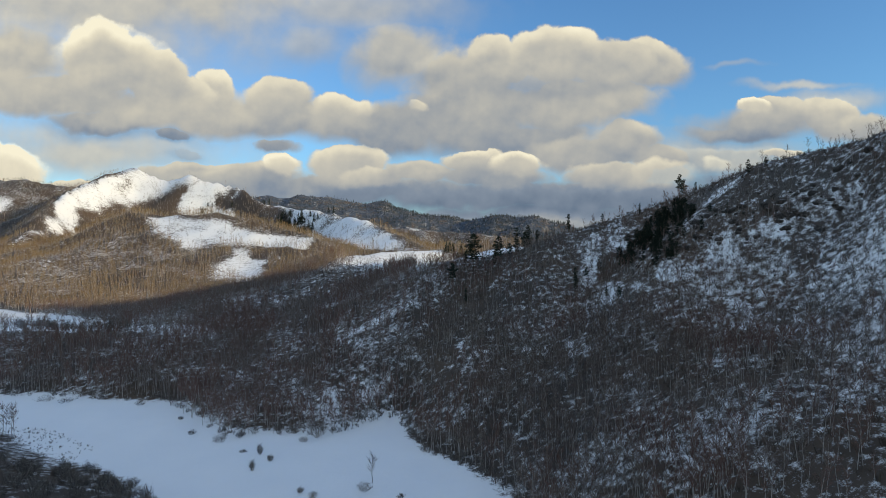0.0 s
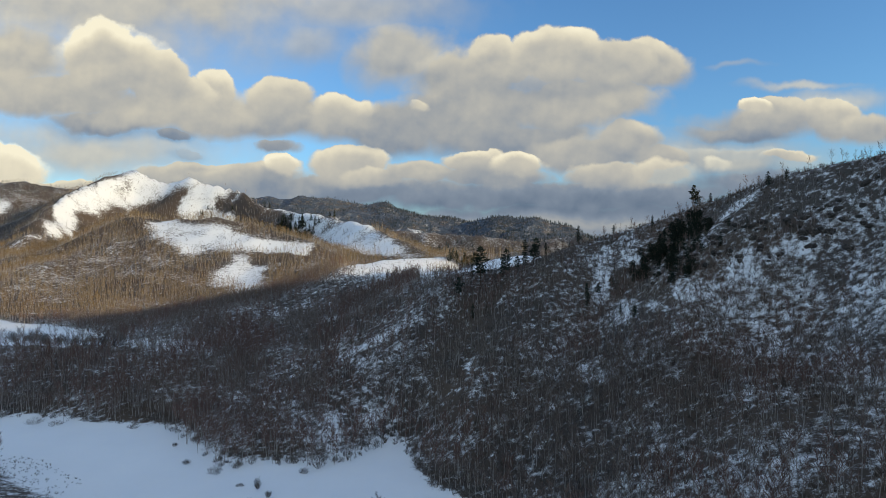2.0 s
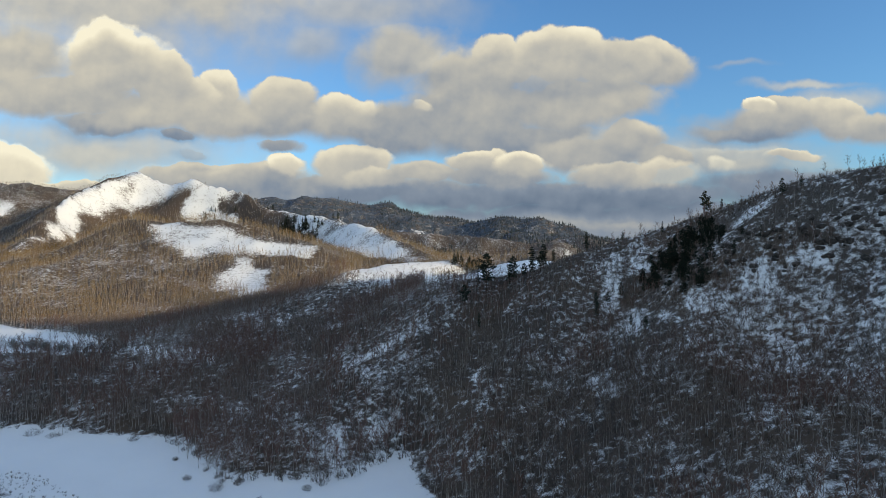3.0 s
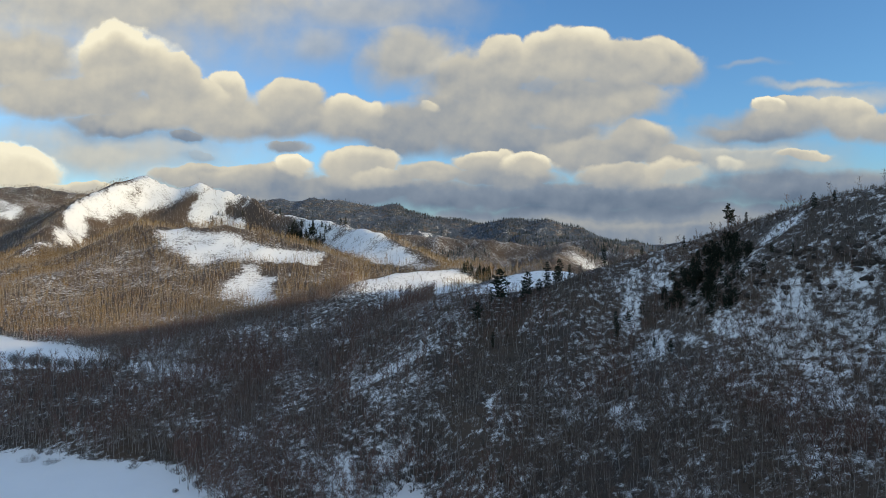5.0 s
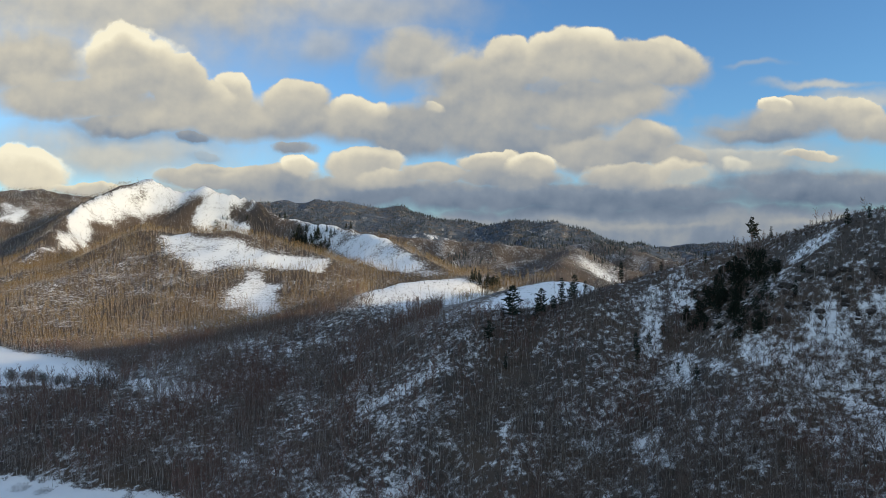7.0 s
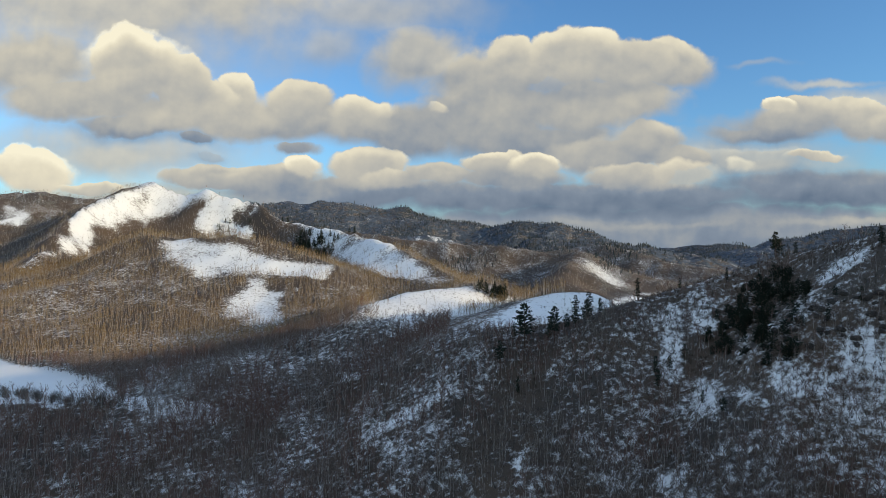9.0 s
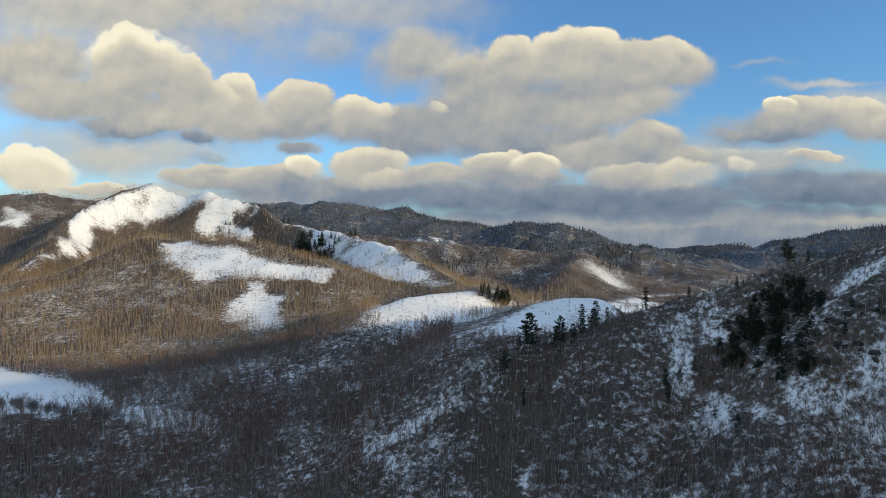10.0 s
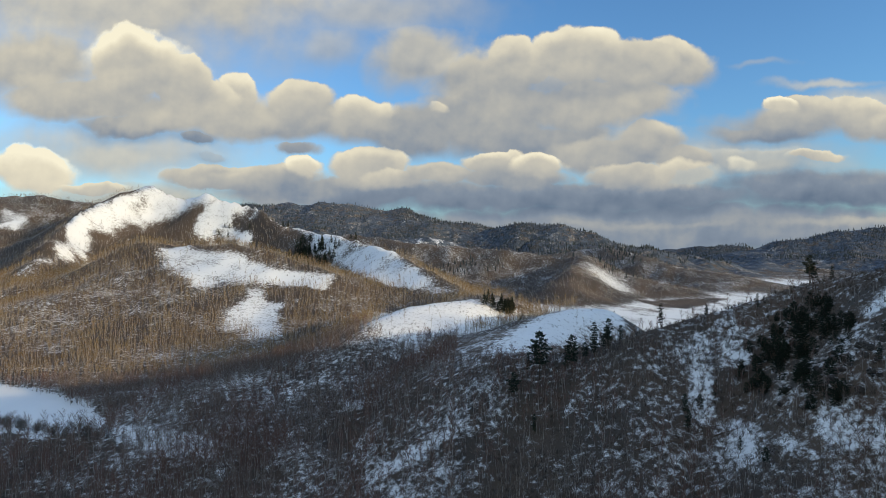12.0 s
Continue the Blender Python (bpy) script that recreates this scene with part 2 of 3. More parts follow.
ROCK = rock_material()
GROUND = ground_material()
BIRCH_BARK = bark_material("birch_bark", (0.20, 0.17, 0.155), (0.60, 0.55, 0.50))
PINE_BARK = bark_material("pine_bark", (0.05, 0.035, 0.028), (0.16, 0.10, 0.065))
TWIGS = twig_material("birch_twigs", (0.038, 0.030, 0.026), (0.28, 0.230, 0.195), (0.16, 0.094, 0.074))
RED_TWIGS = twig_material("reddish_twigs", (0.058, 0.043, 0.038), (0.30, 0.238, 0.205), (0.18, 0.108, 0.088))
# sunlit copy of the birch twigs, its colour warmed by painted sunlight
SUNLIT_TWIGS = twig_material("sunlit_twigs", (0.085, 0.055, 0.023), (0.38, 0.265, 0.118), (0.20, 0.125, 0.05))
HILL_TWIGS = twig_material("hill_twigs", (0.06, 0.045, 0.034), (0.27, 0.21, 0.15), (0.14, 0.10, 0.07))
SHRUB_TWIGS = twig_material("shrub_twigs", (0.03, 0.026, 0.024), (0.27, 0.24, 0.215), (0.10, 0.078, 0.06))
NEEDLES = needle_material("pine_needles", (0.010, 0.016, 0.011), (0.034, 0.046, 0.028), (0.06, 0.055, 0.045))
# paler and bluer than the pine needles: distance haze mixed into the colour
HAZED_NEEDLES = needle_material("hazed_conifer_needles", (0.022, 0.030, 0.032), (0.06, 0.07, 0.07), (0.09, 0.09, 0.09))


# --- terrain -------------------------------------------------------------
def hash01(i, j, seed):
    n = np.sin(i * 127.1 + j * 311.7 + seed * 74.7) * 43758.5453
    return n - np.floor(n)


def smooth(a, b, v):
    t = np.clip((v - a) / (b - a), 0.0, 1.0)
    return t * t * (3 - 2 * t)


def value_noise(x, y, size, seed=0):
    """Smooth noise from -1 to 1 with the given cell size in metres."""
    u, v = np.asarray(x, float) / size, np.asarray(y, float) / size
    i, j = np.floor(u), np.floor(v)
    f, g = u - i, v - j
    f, g = f * f * (3 - 2 * f), g * g * (3 - 2 * g)
    low = hash01(i, j, seed) * (1 - f) + hash01(i + 1, j, seed) * f
    high = hash01(i, j + 1, seed) * (1 - f) + hash01(i + 1, j + 1, seed) * f
    return 2 * (low * (1 - g) + high * g) - 1


def layers(x, y, size, seed=0, octaves=4):
    total, gain = 0.0, 1.0
    for k in range(octaves):
        total = total + gain * value_noise(x, y, size / 2 ** k, seed + k)
        gain *= 0.5
    return total / 2


def ridge(x, y, spine, left, right, shape=1.0, sink=0.0):
    """Height of a ridge whose crest follows spine; left and right are the lengths over which its flanks fall."""
    best = np.zeros(np.shape(x))
    for (ax, ay, az), (bx, by, bz) in zip(spine, spine[1:]):
        dx, dy = bx - ax, by - ay
        size = dx * dx + dy * dy
        s = ((x - ax) * dx + (y - ay) * dy) / size
        k = np.clip(s, 0, 1)
        ex, ey = x - ax - k * dx, y - ay - k * dy
        d = np.hypot(ex, ey)
        side = (dx * (y - ay) - dy * (x - ax)) / np.sqrt(size) / np.maximum(d, 1e-6)
        w = smooth(-0.9, 0.9, side)
        fall = left * w + right * (1 - w)
        best = np.maximum(best, (az + sink + k * (bz - az)) * np.exp(-(d / fall) ** shape) - sink)
    return best


def away(x, y, spine):
    """Distance in plan to a line of points."""
    best = np.full(np.shape(x), 1e9)
    for (ax, ay, _), (bx, by, _) in zip(spine, spine[1:]):
        dx, dy = bx - ax, by - ay
        k = np.clip(((x - ax) * dx + (y - ay) * dy) / (dx * dx + dy * dy), 0, 1)
        best = np.minimum(best, np.hypot(x - ax - k * dx, y - ay - k * dy))
    return best


def inside(x, y, outline):
    """Signed distance to an outline in metres, positive inside."""
    x, y = np.asarray(x, float), np.asarray(y, float)
    near, odd = np.full(np.shape(x), 1e9), np.zeros(np.shape(x), bool)
    for (ax, ay), (bx, by) in zip(outline, outline[1:] + outline[:1]):
        dx, dy = bx - ax, by - ay
        k = np.clip(((x - ax) * dx + (y - ay) * dy) / (dx * dx + dy * dy), 0, 1)
        near = np.minimum(near, np.hypot(x - ax - k * dx, y - ay - k * dy))
        if ay != by:
            odd ^= ((ay > y) != (by > y)) & (x < ax + (y - ay) * dx / dy)
    return np.where(odd, near, -near)


def height(x, y):
    """Ground height in metres over the frozen meadow."""
    x, y = np.asarray(x, float), np.asarray(y, float)
    wx = x + 14 * layers(x, y, 90, 3, 3)
    wy = y + 14 * layers(x, y, 90, 9, 3)
    near = [
        ridge(x + 0.25 * (wx - x), y + 0.25 * (wy - y), MAIN_RIDGE, MAIN_FALL, 75, MAIN_SHAPE, MAIN_SINK),
        ridge(wx, wy, SHOULDER, 80, 62, 2.0),
        ridge(wx, wy, FOREST_RISE, 110, 100, 1.3),
        ridge(x, y, FIELD_RISE, 75, 65, 2.2),
        ridge(wx, wy, KNOB, 120, 190, 1.25),
        ridge(wx, wy, SPUR, 105, 95, 1.1),
        ridge(wx, wy, PEAK, 150, 175, 1.1),
        ridge(wx, wy, WEST_SPUR, 120, 110, 1.15),
        ridge(wx, wy, WEST_HILL, 330, 330, 1.2),
        ridge(wx, wy, BROWN_SLOPE, 150, 150, 1.35),
        ridge(wx, wy, BANK, 90, 60),
        ridge(wx, wy, BLUFF, 105, 85, 1.4),
        ridge(wx, wy, MEADOW_HILL, 130, 160, 1.4),
        ridge(x, y, SHADE_RIDGE, 80, 80, 1.6),
    ]
    fx, fy = x + 130 * layers(x, y, 700, 21, 4), y + 130 * layers(x, y, 700, 31, 4)
    far = [ridge(fx, fy, s, a, b, 1.3) for s, a, b in ((NOSE, 170, 170), (FAR_RANGE, 650, 650), (MID_RANGE, 320, 320), (BACK_NOSE, 160, 160), (EAST_RANGE, 430, 430), (LAST_HILLS, 200, 200))]
    floor_level = 18 * smooth(215, 350, y) * smooth(40, -60, x)
    total = sum(h ** 3.5 for h in near + far) ** (1 / 3.5)
    total = (total ** 3 + floor_level ** 3) ** (1 / 3)
    total = total - 13 * smooth(68, 115, x) * smooth(172, 138, x) * smooth(252, 205, y) * smooth(90, 140, y)
    rough = smooth(4, 30, total)
    reach = np.hypot(x, y)
    bumps = 1.6 * layers(x, y, 26, 5, 4) + smooth(550, 900, reach) * (9 * layers(x, y, 150, 6, 4) + 5 - 20 * np.abs(layers(x, y, 120, 14, 3))) + smooth(1500, 3000, reach) * (28 * layers(x, y, 420, 8, 5) + 20 - 90 * np.abs(layers(x, y, 420, 18, 4)))
    total = total + rough * bumps - 1.0
    flat = smooth(-30, 6, inside(x, y, MEADOW))
    total = total * (1 - flat) + 0.25 * flat * layers(x, y, 30, 4, 2)
    flat = smooth(-25, 4, inside(x, y, POND))
    return total * (1 - flat) + (17 + 0.2 * layers(x, y, 30, 4, 2)) * flat


MAIN_RIDGE = [(330, -330, 190), (265, -120, 168), (225, 60, 146), (190, 150, 127), (172, 217, 110), (146, 265, 105), (125, 310, 94.5), (60, 315, 72.5), (23, 324, 56), (-9, 350, 47)]
SHOULDER = [(10, 330, 46), (20, 395, 58), (40, 440, 64), (62, 460, 68), (82, 472, 67), (102, 484, 52)]
FOREST_RISE = [(-71, 395, 35), (-80, 427, 52), (-60, 530, 57), (0, 590, 52)]
FIELD_RISE = [(-52, 440, 46), (-30, 505, 48), (-12, 570, 48), (8, 600, 44)]
KNOB = [(-420, 830, 114), (-300, 800, 110), (-240, 770, 97), (-170, 740, 82)]
SPUR = [(-520, 1195, 172), (-409, 1150, 181), (-380, 1130, 178), (-310, 1075, 151), (-252, 1017, 135), (-162, 917, 114), (-77, 787, 92), (-20, 680, 65), (25, 590, 52)]
PEAK = [(-800, 1240, 172), (-718, 1225, 187), (-650, 1250, 228), (-600, 1235, 205), (-520, 1210, 184)]
WEST_SPUR = [(-690, 1200, 178), (-713, 1117, 168), (-680, 1000, 130), (-611, 867, 88)]
WEST_HILL = [(-1600, 1600, 260), (-1127, 1500, 238), (-900, 1480, 222), (-700, 1400, 190)]
BROWN_SLOPE = [(-380, 1880, 158), (-150, 1750, 128), (100, 1640, 107), (283, 1547, 80), (350, 1460, 48)]
BANK = [(-330, 60, 40), (-190, 110, 22), (-100, 128, 7)]
NOSE = [(260, 2080, 90), (380, 2010, 118), (465, 1967, 124), (560, 1800, 88), (650, 1667, 52), (690, 1570, 20)]
BLUFF = [(283, 1560, 82), (245, 1430, 78), (212, 1310, 62), (185, 1215, 42), (170, 1140, 16)]
MEADOW_HILL = [(-600, 2500, 188), (-392, 2470, 172), (-213, 2460, 142), (-111, 2467, 150), (56, 2467, 110), (220, 2430, 55)]
FAR_RANGE = [(-2600, 3900, 260), (-1900, 4000, 330), (-1240, 3900, 410), (-850, 3900, 385), (-360, 3900, 370), (0, 3900, 290)]
MID_RANGE = [(-100, 3500, 230), (100, 3400, 225), (524, 3300, 240), (700, 3250, 195), (926, 3200, 110)]
BACK_NOSE = [(300, 2500, 150), (640, 2400, 120), (912, 2400, 90), (990, 2350, 40)]
EAST_RANGE = [(1600, 3650, 60), (1863, 3600, 158), (2095, 3600, 193), (2516, 3550, 248), (3200, 3000, 320)]
LAST_HILLS = [(1100, 4250, 120), (1400, 4200, 128), (1900, 4150, 130), (2100, 4150, 90)]
MAIN_FALL, MAIN_SHAPE, MAIN_SINK = 106, 1.28, 15
# unseen ridge added right of the view, to cast shade on the snowy shoulder
SHADE_RIDGE = [(240, 190, 132), (300, 300, 128), (325, 360, 130), (342, 405, 122)]
MEADOW = [(-260, 285), (-197, 262), (-116, 250), (-75, 206), (-38, 205), (-20, 227), (-5, 190), (14, 166), (24, 120), (-55, 125), (-75, 158), (-119, 181), (-155, 206), (-260, 235)]
POND = [(-360, 470), (-318, 443), (-262, 417), (-202, 372), (-189, 349), (-244, 343), (-360, 343)]
FIELD = [(-93, 625), (-60, 640), (-23, 600), (-14, 575), (9, 560), (24, 545), (-6, 488), (-21, 445), (-53, 413), (-73, 413), (-69, 432), (-85, 520)]
SNOW_SHOULDER = [(3, 368), (7, 392), (20, 430), (40, 455), (80, 478), (98, 484), (86, 455), (56, 420), (31, 388), (19, 369)]
SNOW_PATCH = [(-243, 617), (-233, 675), (-223, 673), (-214, 654), (-194, 644), (-162, 550), (-184, 546), (-205, 585), (-220, 578)]

WEST_SNOW = [(-720, 1195), (-690, 1180), (-634, 1143), (-671, 1086), (-645, 1046), (-590, 960), (-625, 980), (-603, 898), (-616, 847), (-631, 926), (-643, 955), (-675, 1020), (-692, 1051), (-712, 1110)]
PEAK_SNOW = [(-695, 1190), (-640, 1285), (-590, 1275), (-540, 1245), (-475, 1195), (-527, 1171), (-589, 1189), (-605, 1176), (-607, 1141), (-639, 1151), (-658, 1148), (-687, 1156)]
SADDLE_SNOW = [(-501, 1200), (-435, 1205), (-392, 1185), (-387, 1122), (-435, 1141), (-425, 1128), (-392, 1093), (-396, 1079), (-425, 1101), (-455, 1110), (-440, 1085), (-470, 1098), (-498, 1119), (-507, 1145)]
SPUR_SNOW = [(-376, 1160), (-340, 1138), (-255, 1058), (-230, 1020), (-182, 960), (-140, 902), (-98, 830), (-80, 786), (-57, 740), (-19, 676), (-56, 705), (-81, 715), (-109, 747), (-143, 791), (-210, 919), (-263, 1008), (-316, 1066), (-347, 1088)]
KNOB_SNOW = [(-400, 804), (-375, 810), (-356, 808), (-315, 780), (-267, 760), (-245, 752), (-226, 732), (-170, 714), (-164, 684), (-220, 695), (-224, 684), (-243, 689), (-276, 696), (-304, 691), (-316, 703), (-357, 734), (-372, 759)]
EDGE_SNOW = [(-1115, 1436), (-1013, 1380), (-1001, 1354), (-1036, 1334)]
BLUFF_SNOW = [(287, 1460), (333, 1390), (344, 1285), (300, 1262), (272, 1320), (276, 1420)]
NOSE_SNOW = [(14, 590), (18, 586), (40, 567), (24, 547), (14, 559)]
HILL_MEADOW = [(-420, 2490), (-213, 2480), (-111, 2488), (70, 2488), (60, 2440), (-111, 2395), (-213, 2420), (-380, 2380)]
RIVER_REEDS = [(313, 1204), (358, 1224), (474, 1290), (541, 1315), (382, 1130), (334, 1147)]
SNOW_GULLIES = [
    [(118, 272), (130, 268), (133, 261), (128, 258), (116, 263)],
    [(107, 268), (115, 267), (115, 261), (110, 259), (107, 262)],
    [(75, 305), (81, 302), (76, 290), (75, 281), (68, 267), (63, 270), (67, 284), (70, 293)],
    [(82, 296), (93, 290), (89, 282), (80, 286)],
    [(72, 267), (77, 261), (77, 251), (71, 236), (65, 242), (68, 256)],
    [(79, 248), (83, 238), (82, 232), (76, 239)],
    [(103, 232), (108, 238), (116, 234), (112, 224)],
    [(124, 230), (133, 224), (128, 218), (122, 222)],
    [(102, 210), (110, 202), (101, 184), (94, 188)],
]
LOWER_SNOW = [
    [(88, 245), (94, 241), (91, 232), (86, 236)],
    [(46, 228), (54, 225), (53, 211), (45, 216)],
    [(-54, 287), (-38, 293), (-13, 299), (-11, 292), (-32, 283), (-50, 277)],
    [(5, 254), (12, 254), (10, 240), (5, 241)],
    [(-47, 238), (-41, 230), (-38, 210), (-43, 210)],
    [(-34, 236), (-29, 243), (-26, 237), (-31, 233)],
    [(-196, 362), (-150, 337), (-120, 324), (-123, 313), (-142, 316), (-172, 329)],
    [(-74, 346), (-62, 340), (-60, 348), (-70, 354)],
    [(-232, 372), (-214, 360), (-205, 330), (-226, 336)],
]


def litter_cover(x, y):
    """How much of the ground shows leaf litter and scrub through the snow."""
    slope = smooth(-60, 40, x) * smooth(360, 300, y)
    sunny = smooth(420, 520, y - 0.15 * x)
    cover = 0.475 + 0.035 * sunny - 0.05 * smooth(270, 310, y) * smooth(10, -30, x) * smooth(470, 420, y) + 0.12 * np.exp(-((x - 6) / 26) ** 2 - ((y - 288) / 26) ** 2) - 0.07 * np.exp(-((x - 48) / 18) ** 2 - ((y - 255) / 22) ** 2) + 0.12 * smooth(680, 860, y) * smooth(1420, 1250, y) - 0.10 * smooth(40, 100, x) * smooth(250, 215, y) + 0.15 * layers(x, y, 46, 41, 3) + 0.16 * layers(x, y, 13, 44, 3)
    wobble = 14 * layers(x, y, 34, 47, 5)
    for outline, soft, keep in ((FIELD, 12, 0.16), (SNOW_SHOULDER, 9, 0.12), (SNOW_PATCH, 8, 0.20), (BLUFF_SNOW, 45, 0.22), (MEADOW, 5, -0.3), (POND, 5, -0.3)):
        shut = smooth(-soft, soft, inside(x, y, outline) + wobble * (0.5 if keep < 0.1 else 1))
        cover = cover * (1 - shut) + keep * shut
    for outline in SNOW_GULLIES + LOWER_SNOW:
        shut = smooth(-2.5, 2.5, inside(x, y, outline) - 0.8 + 0.25 * wobble)
        cover = cover * (1 - 0.85 * shut) + 0.17 * shut
    snow = open_snow(x, y)
    return cover * (1 - snow) + snow * (0.17 + 0.34 * layers(x, 0.6 * y, 34, 43, 4) + 0.26 * layers(0.5 * x, y, 12, 45, 3))


def open_snow(x, y):
    """Treeless snowfields of the sunny hills, and the river flats."""
    wobble = 24 * layers(x, y, 42, 51, 5)
    spread = np.maximum.reduce([inside(x, y, o) for o in (WEST_SNOW, PEAK_SNOW, SADDLE_SNOW, SPUR_SNOW, KNOB_SNOW, EDGE_SNOW, NOSE_SNOW, HILL_MEADOW)])
    crest = smooth(-9, 9, spread + 0.8 * wobble)
    river = smooth(14, 6, height(x, y)) * smooth(600, 800, y) * smooth(2300, 2000, y) * smooth(8, -8, inside(x, y, RIVER_REEDS) + 0.5 * wobble)
    return np.clip(np.maximum(crest, river), 0, 1)


def build_mesh(name, verts, faces, materials, kinds=None):
    """A mesh from arrays of corners and triangles or quads."""
    me = bpy.data.meshes.new(name)
    verts, faces = np.asarray(verts, np.float32), np.asarray(faces, np.int32)
    sides = faces.shape[1]
    me.vertices.add(len(verts))
    me.vertices.foreach_set("co", verts.ravel())
    me.loops.add(faces.size)
    me.loops.foreach_set("vertex_index", faces.ravel())
    me.polygons.add(len(faces))
    me.polygons.foreach_set("loop_start", np.arange(0, faces.size, sides, dtype=np.int32))
    for m in materials:
        me.materials.append(m)
    if kinds is not None:
        me.polygons.foreach_set("material_index", np.asarray(kinds, np.int32))
    me.update(calc_edges=True)
    return me


def build_ground():
    front = np.radians(np.concatenate([np.arange(-58, 58, 0.34), np.arange(58, 302, 4.0)]))
    rings = np.concatenate([[2.0, 8.0, 16.0, 25.0], np.geomspace(34, 4900, 400)])
    a, r = np.meshgrid(front, rings)
    x, y = r * np.sin(a), r * np.cos(a)
    z = height(x, y)
    z = np.where(r > 4880, z - 60, z)
    na, nr = len(front), len(rings)
    i, j = np.meshgrid(np.arange(nr - 1), np.arange(na), indexing="ij")
    k = (j + 1) % na
    quads = np.stack([i * na + j, i * na + k, (i + 1) * na + k, (i + 1) * na + j], -1).reshape(-1, 4)[:, ::-1]
    me = build_mesh("ground", np.stack([x, y, z], -1).reshape(-1, 3), quads, [GROUND])
    me.polygons.foreach_set("use_smooth", np.ones(len(me.polygons), bool))
    # distance brings in the haze-tinted colour of the far slopes
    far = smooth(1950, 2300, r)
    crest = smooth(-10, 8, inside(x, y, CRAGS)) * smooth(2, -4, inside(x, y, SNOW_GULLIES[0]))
    for name, value in (("litter", litter_cover(x, y)), ("rock", 0.48 * crest), ("hazed_woods", far * (0.532 - 0.5 * smooth(14, 5, z)))):
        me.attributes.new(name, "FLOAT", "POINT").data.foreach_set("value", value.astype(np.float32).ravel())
    return tagged(new("ground", me), "snow-covered valley and hills with brown leaf litter showing through", "ground", kind="structure")


CRAGS = [(70, 262), (120, 240), (150, 215), (160, 235), (146, 262), (125, 285), (90, 280)]
build_ground()


# --- trees ------------------------------------------------------------------
def tube(rows, sides):
    """A tapered tube along rows of (x, y, z, radius), as corners and triangles."""
    verts, tris = [], []
    for n, (x, y, z, r) in enumerate(rows):
        for s in range(sides):
            a = 2 * math.pi * s / sides
            verts.append((x + r * math.cos(a), y + r * math.sin(a), z))
        if n:
            for s in range(sides):
                p, q = (n - 1) * sides + s, (n - 1) * sides + (s + 1) % sides
                tris += [(p, q, q + sides), (p, q + sides, p + sides)]
    return verts, tris


def sliver(verts, tris, foot, tip, width, rng):
    """One thin tapering twig."""
    way = tip - foot
    across = way.cross(Vector((rng.uniform(-1, 1), rng.uniform(-1, 1), rng.uniform(-1, 1))))
    if across.length < 1e-5:
        across = Vector((1, 0, 0))
    across = across.normalized() * width / 2
    n = len(verts)
    verts += [tuple(foot - across), tuple(foot + across), tuple(tip)]
    tris.append((n, n + 1, n + 2))


def birch_shape(seed, limbs, twigs, tall=14.0, wide=1.0, thick=1.0, joints=(0, 0.35, 0.7, 1.0), girth=1.0):
    """Trunk and crown of a bare birch: (verts, tris) each, in metres."""
    rng = random.Random(seed)
    lean = Vector((rng.uniform(-0.13, 0.13), rng.uniform(-0.13, 0.13), 0))
    bend = Vector((rng.uniform(-0.4, 0.4), rng.uniform(-0.4, 0.4), 0))

    def stem(f):
        return Vector((0, 0, f * tall)) + lean * f * tall + bend * math.sin(f * 3)

    trunk = tube([(*stem(f)[:2], f * tall - (0.6 if f == 0 else 0), 0.12 * girth * (1 - 0.85 * f) + 0.015) for f in joints], 3)
    verts, tris = [], []
    for k in range(limbs):
        f = 0.32 + 0.66 * (k + rng.random()) / limbs
        turn, reach = rng.uniform(0, 6.283), tall * wide * rng.uniform(0.18, 0.30) * (1.15 - 0.8 * abs(f - 0.4))
        foot = stem(f)
        tip = foot + Vector((math.cos(turn) * reach * 0.55, math.sin(turn) * reach * 0.55, reach * rng.uniform(0.75, 1.2)))
        sliver(verts, tris, foot, tip, 0.13 * thick, rng)
        for _ in range(twigs):
            g = rng.uniform(0.25, 0.9)
            start = foot.lerp(tip, g)
            t2 = turn + rng.uniform(-1.4, 1.4)
            span = reach * rng.uniform(0.3, 0.6)
            end = start + Vector((math.cos(t2) * span * 0.7, math.sin(t2) * span * 0.7, span * rng.uniform(0.2, 0.9)))
            sliver(verts, tris, start, end, 0.12 * thick, rng)
    return trunk, (verts, tris)


def stamp(shapes, places, name, materials, label, category, seed):
    """One object of many trees: shapes set at rows of (x, y, z, scale)."""
    rng = np.random.default_rng(seed)
    pick = rng.integers(0, len(shapes), len(places))
    all_v, all_f, all_k, base = [], [], [], 0
    for n, parts in enumerate(shapes):
        rows = places[pick == n]
        if not len(rows):
            continue
        v = np.concatenate([np.array(p[0], float) for p in parts])
        f, k, off = [], [], 0
        for m, (pv, pf) in enumerate(parts):
            f.append(np.array(pf, int) + off)
            k.append(np.full(len(pf), m))
            off += len(pv)
        f, k = np.concatenate(f), np.concatenate(k)
        a = rng.uniform(0, 2 * math.pi, len(rows))
        c, s = np.cos(a)[:, None], np.sin(a)[:, None]
        size = rows[:, 3:4]
        slim = size * rng.uniform(0.8, 1.25, size.shape)
        out = np.stack([rows[:, 0:1] + slim * (c * v[:, 0] - s * v[:, 1]), rows[:, 1:2] + slim * (s * v[:, 0] + c * v[:, 1]), rows[:, 2:3] + size * v[:, 2]], -1)
        all_v.append(out.reshape(-1, 3))
        all_f.append((f[None] + (base + np.arange(len(rows)) * len(v))[:, None, None]).reshape(-1, 3))
        all_k.append(np.tile(k, len(rows)))
        base += len(rows) * len(v)
    me = build_mesh(name, np.concatenate(all_v), np.concatenate(all_f), materials, np.concatenate(all_k))
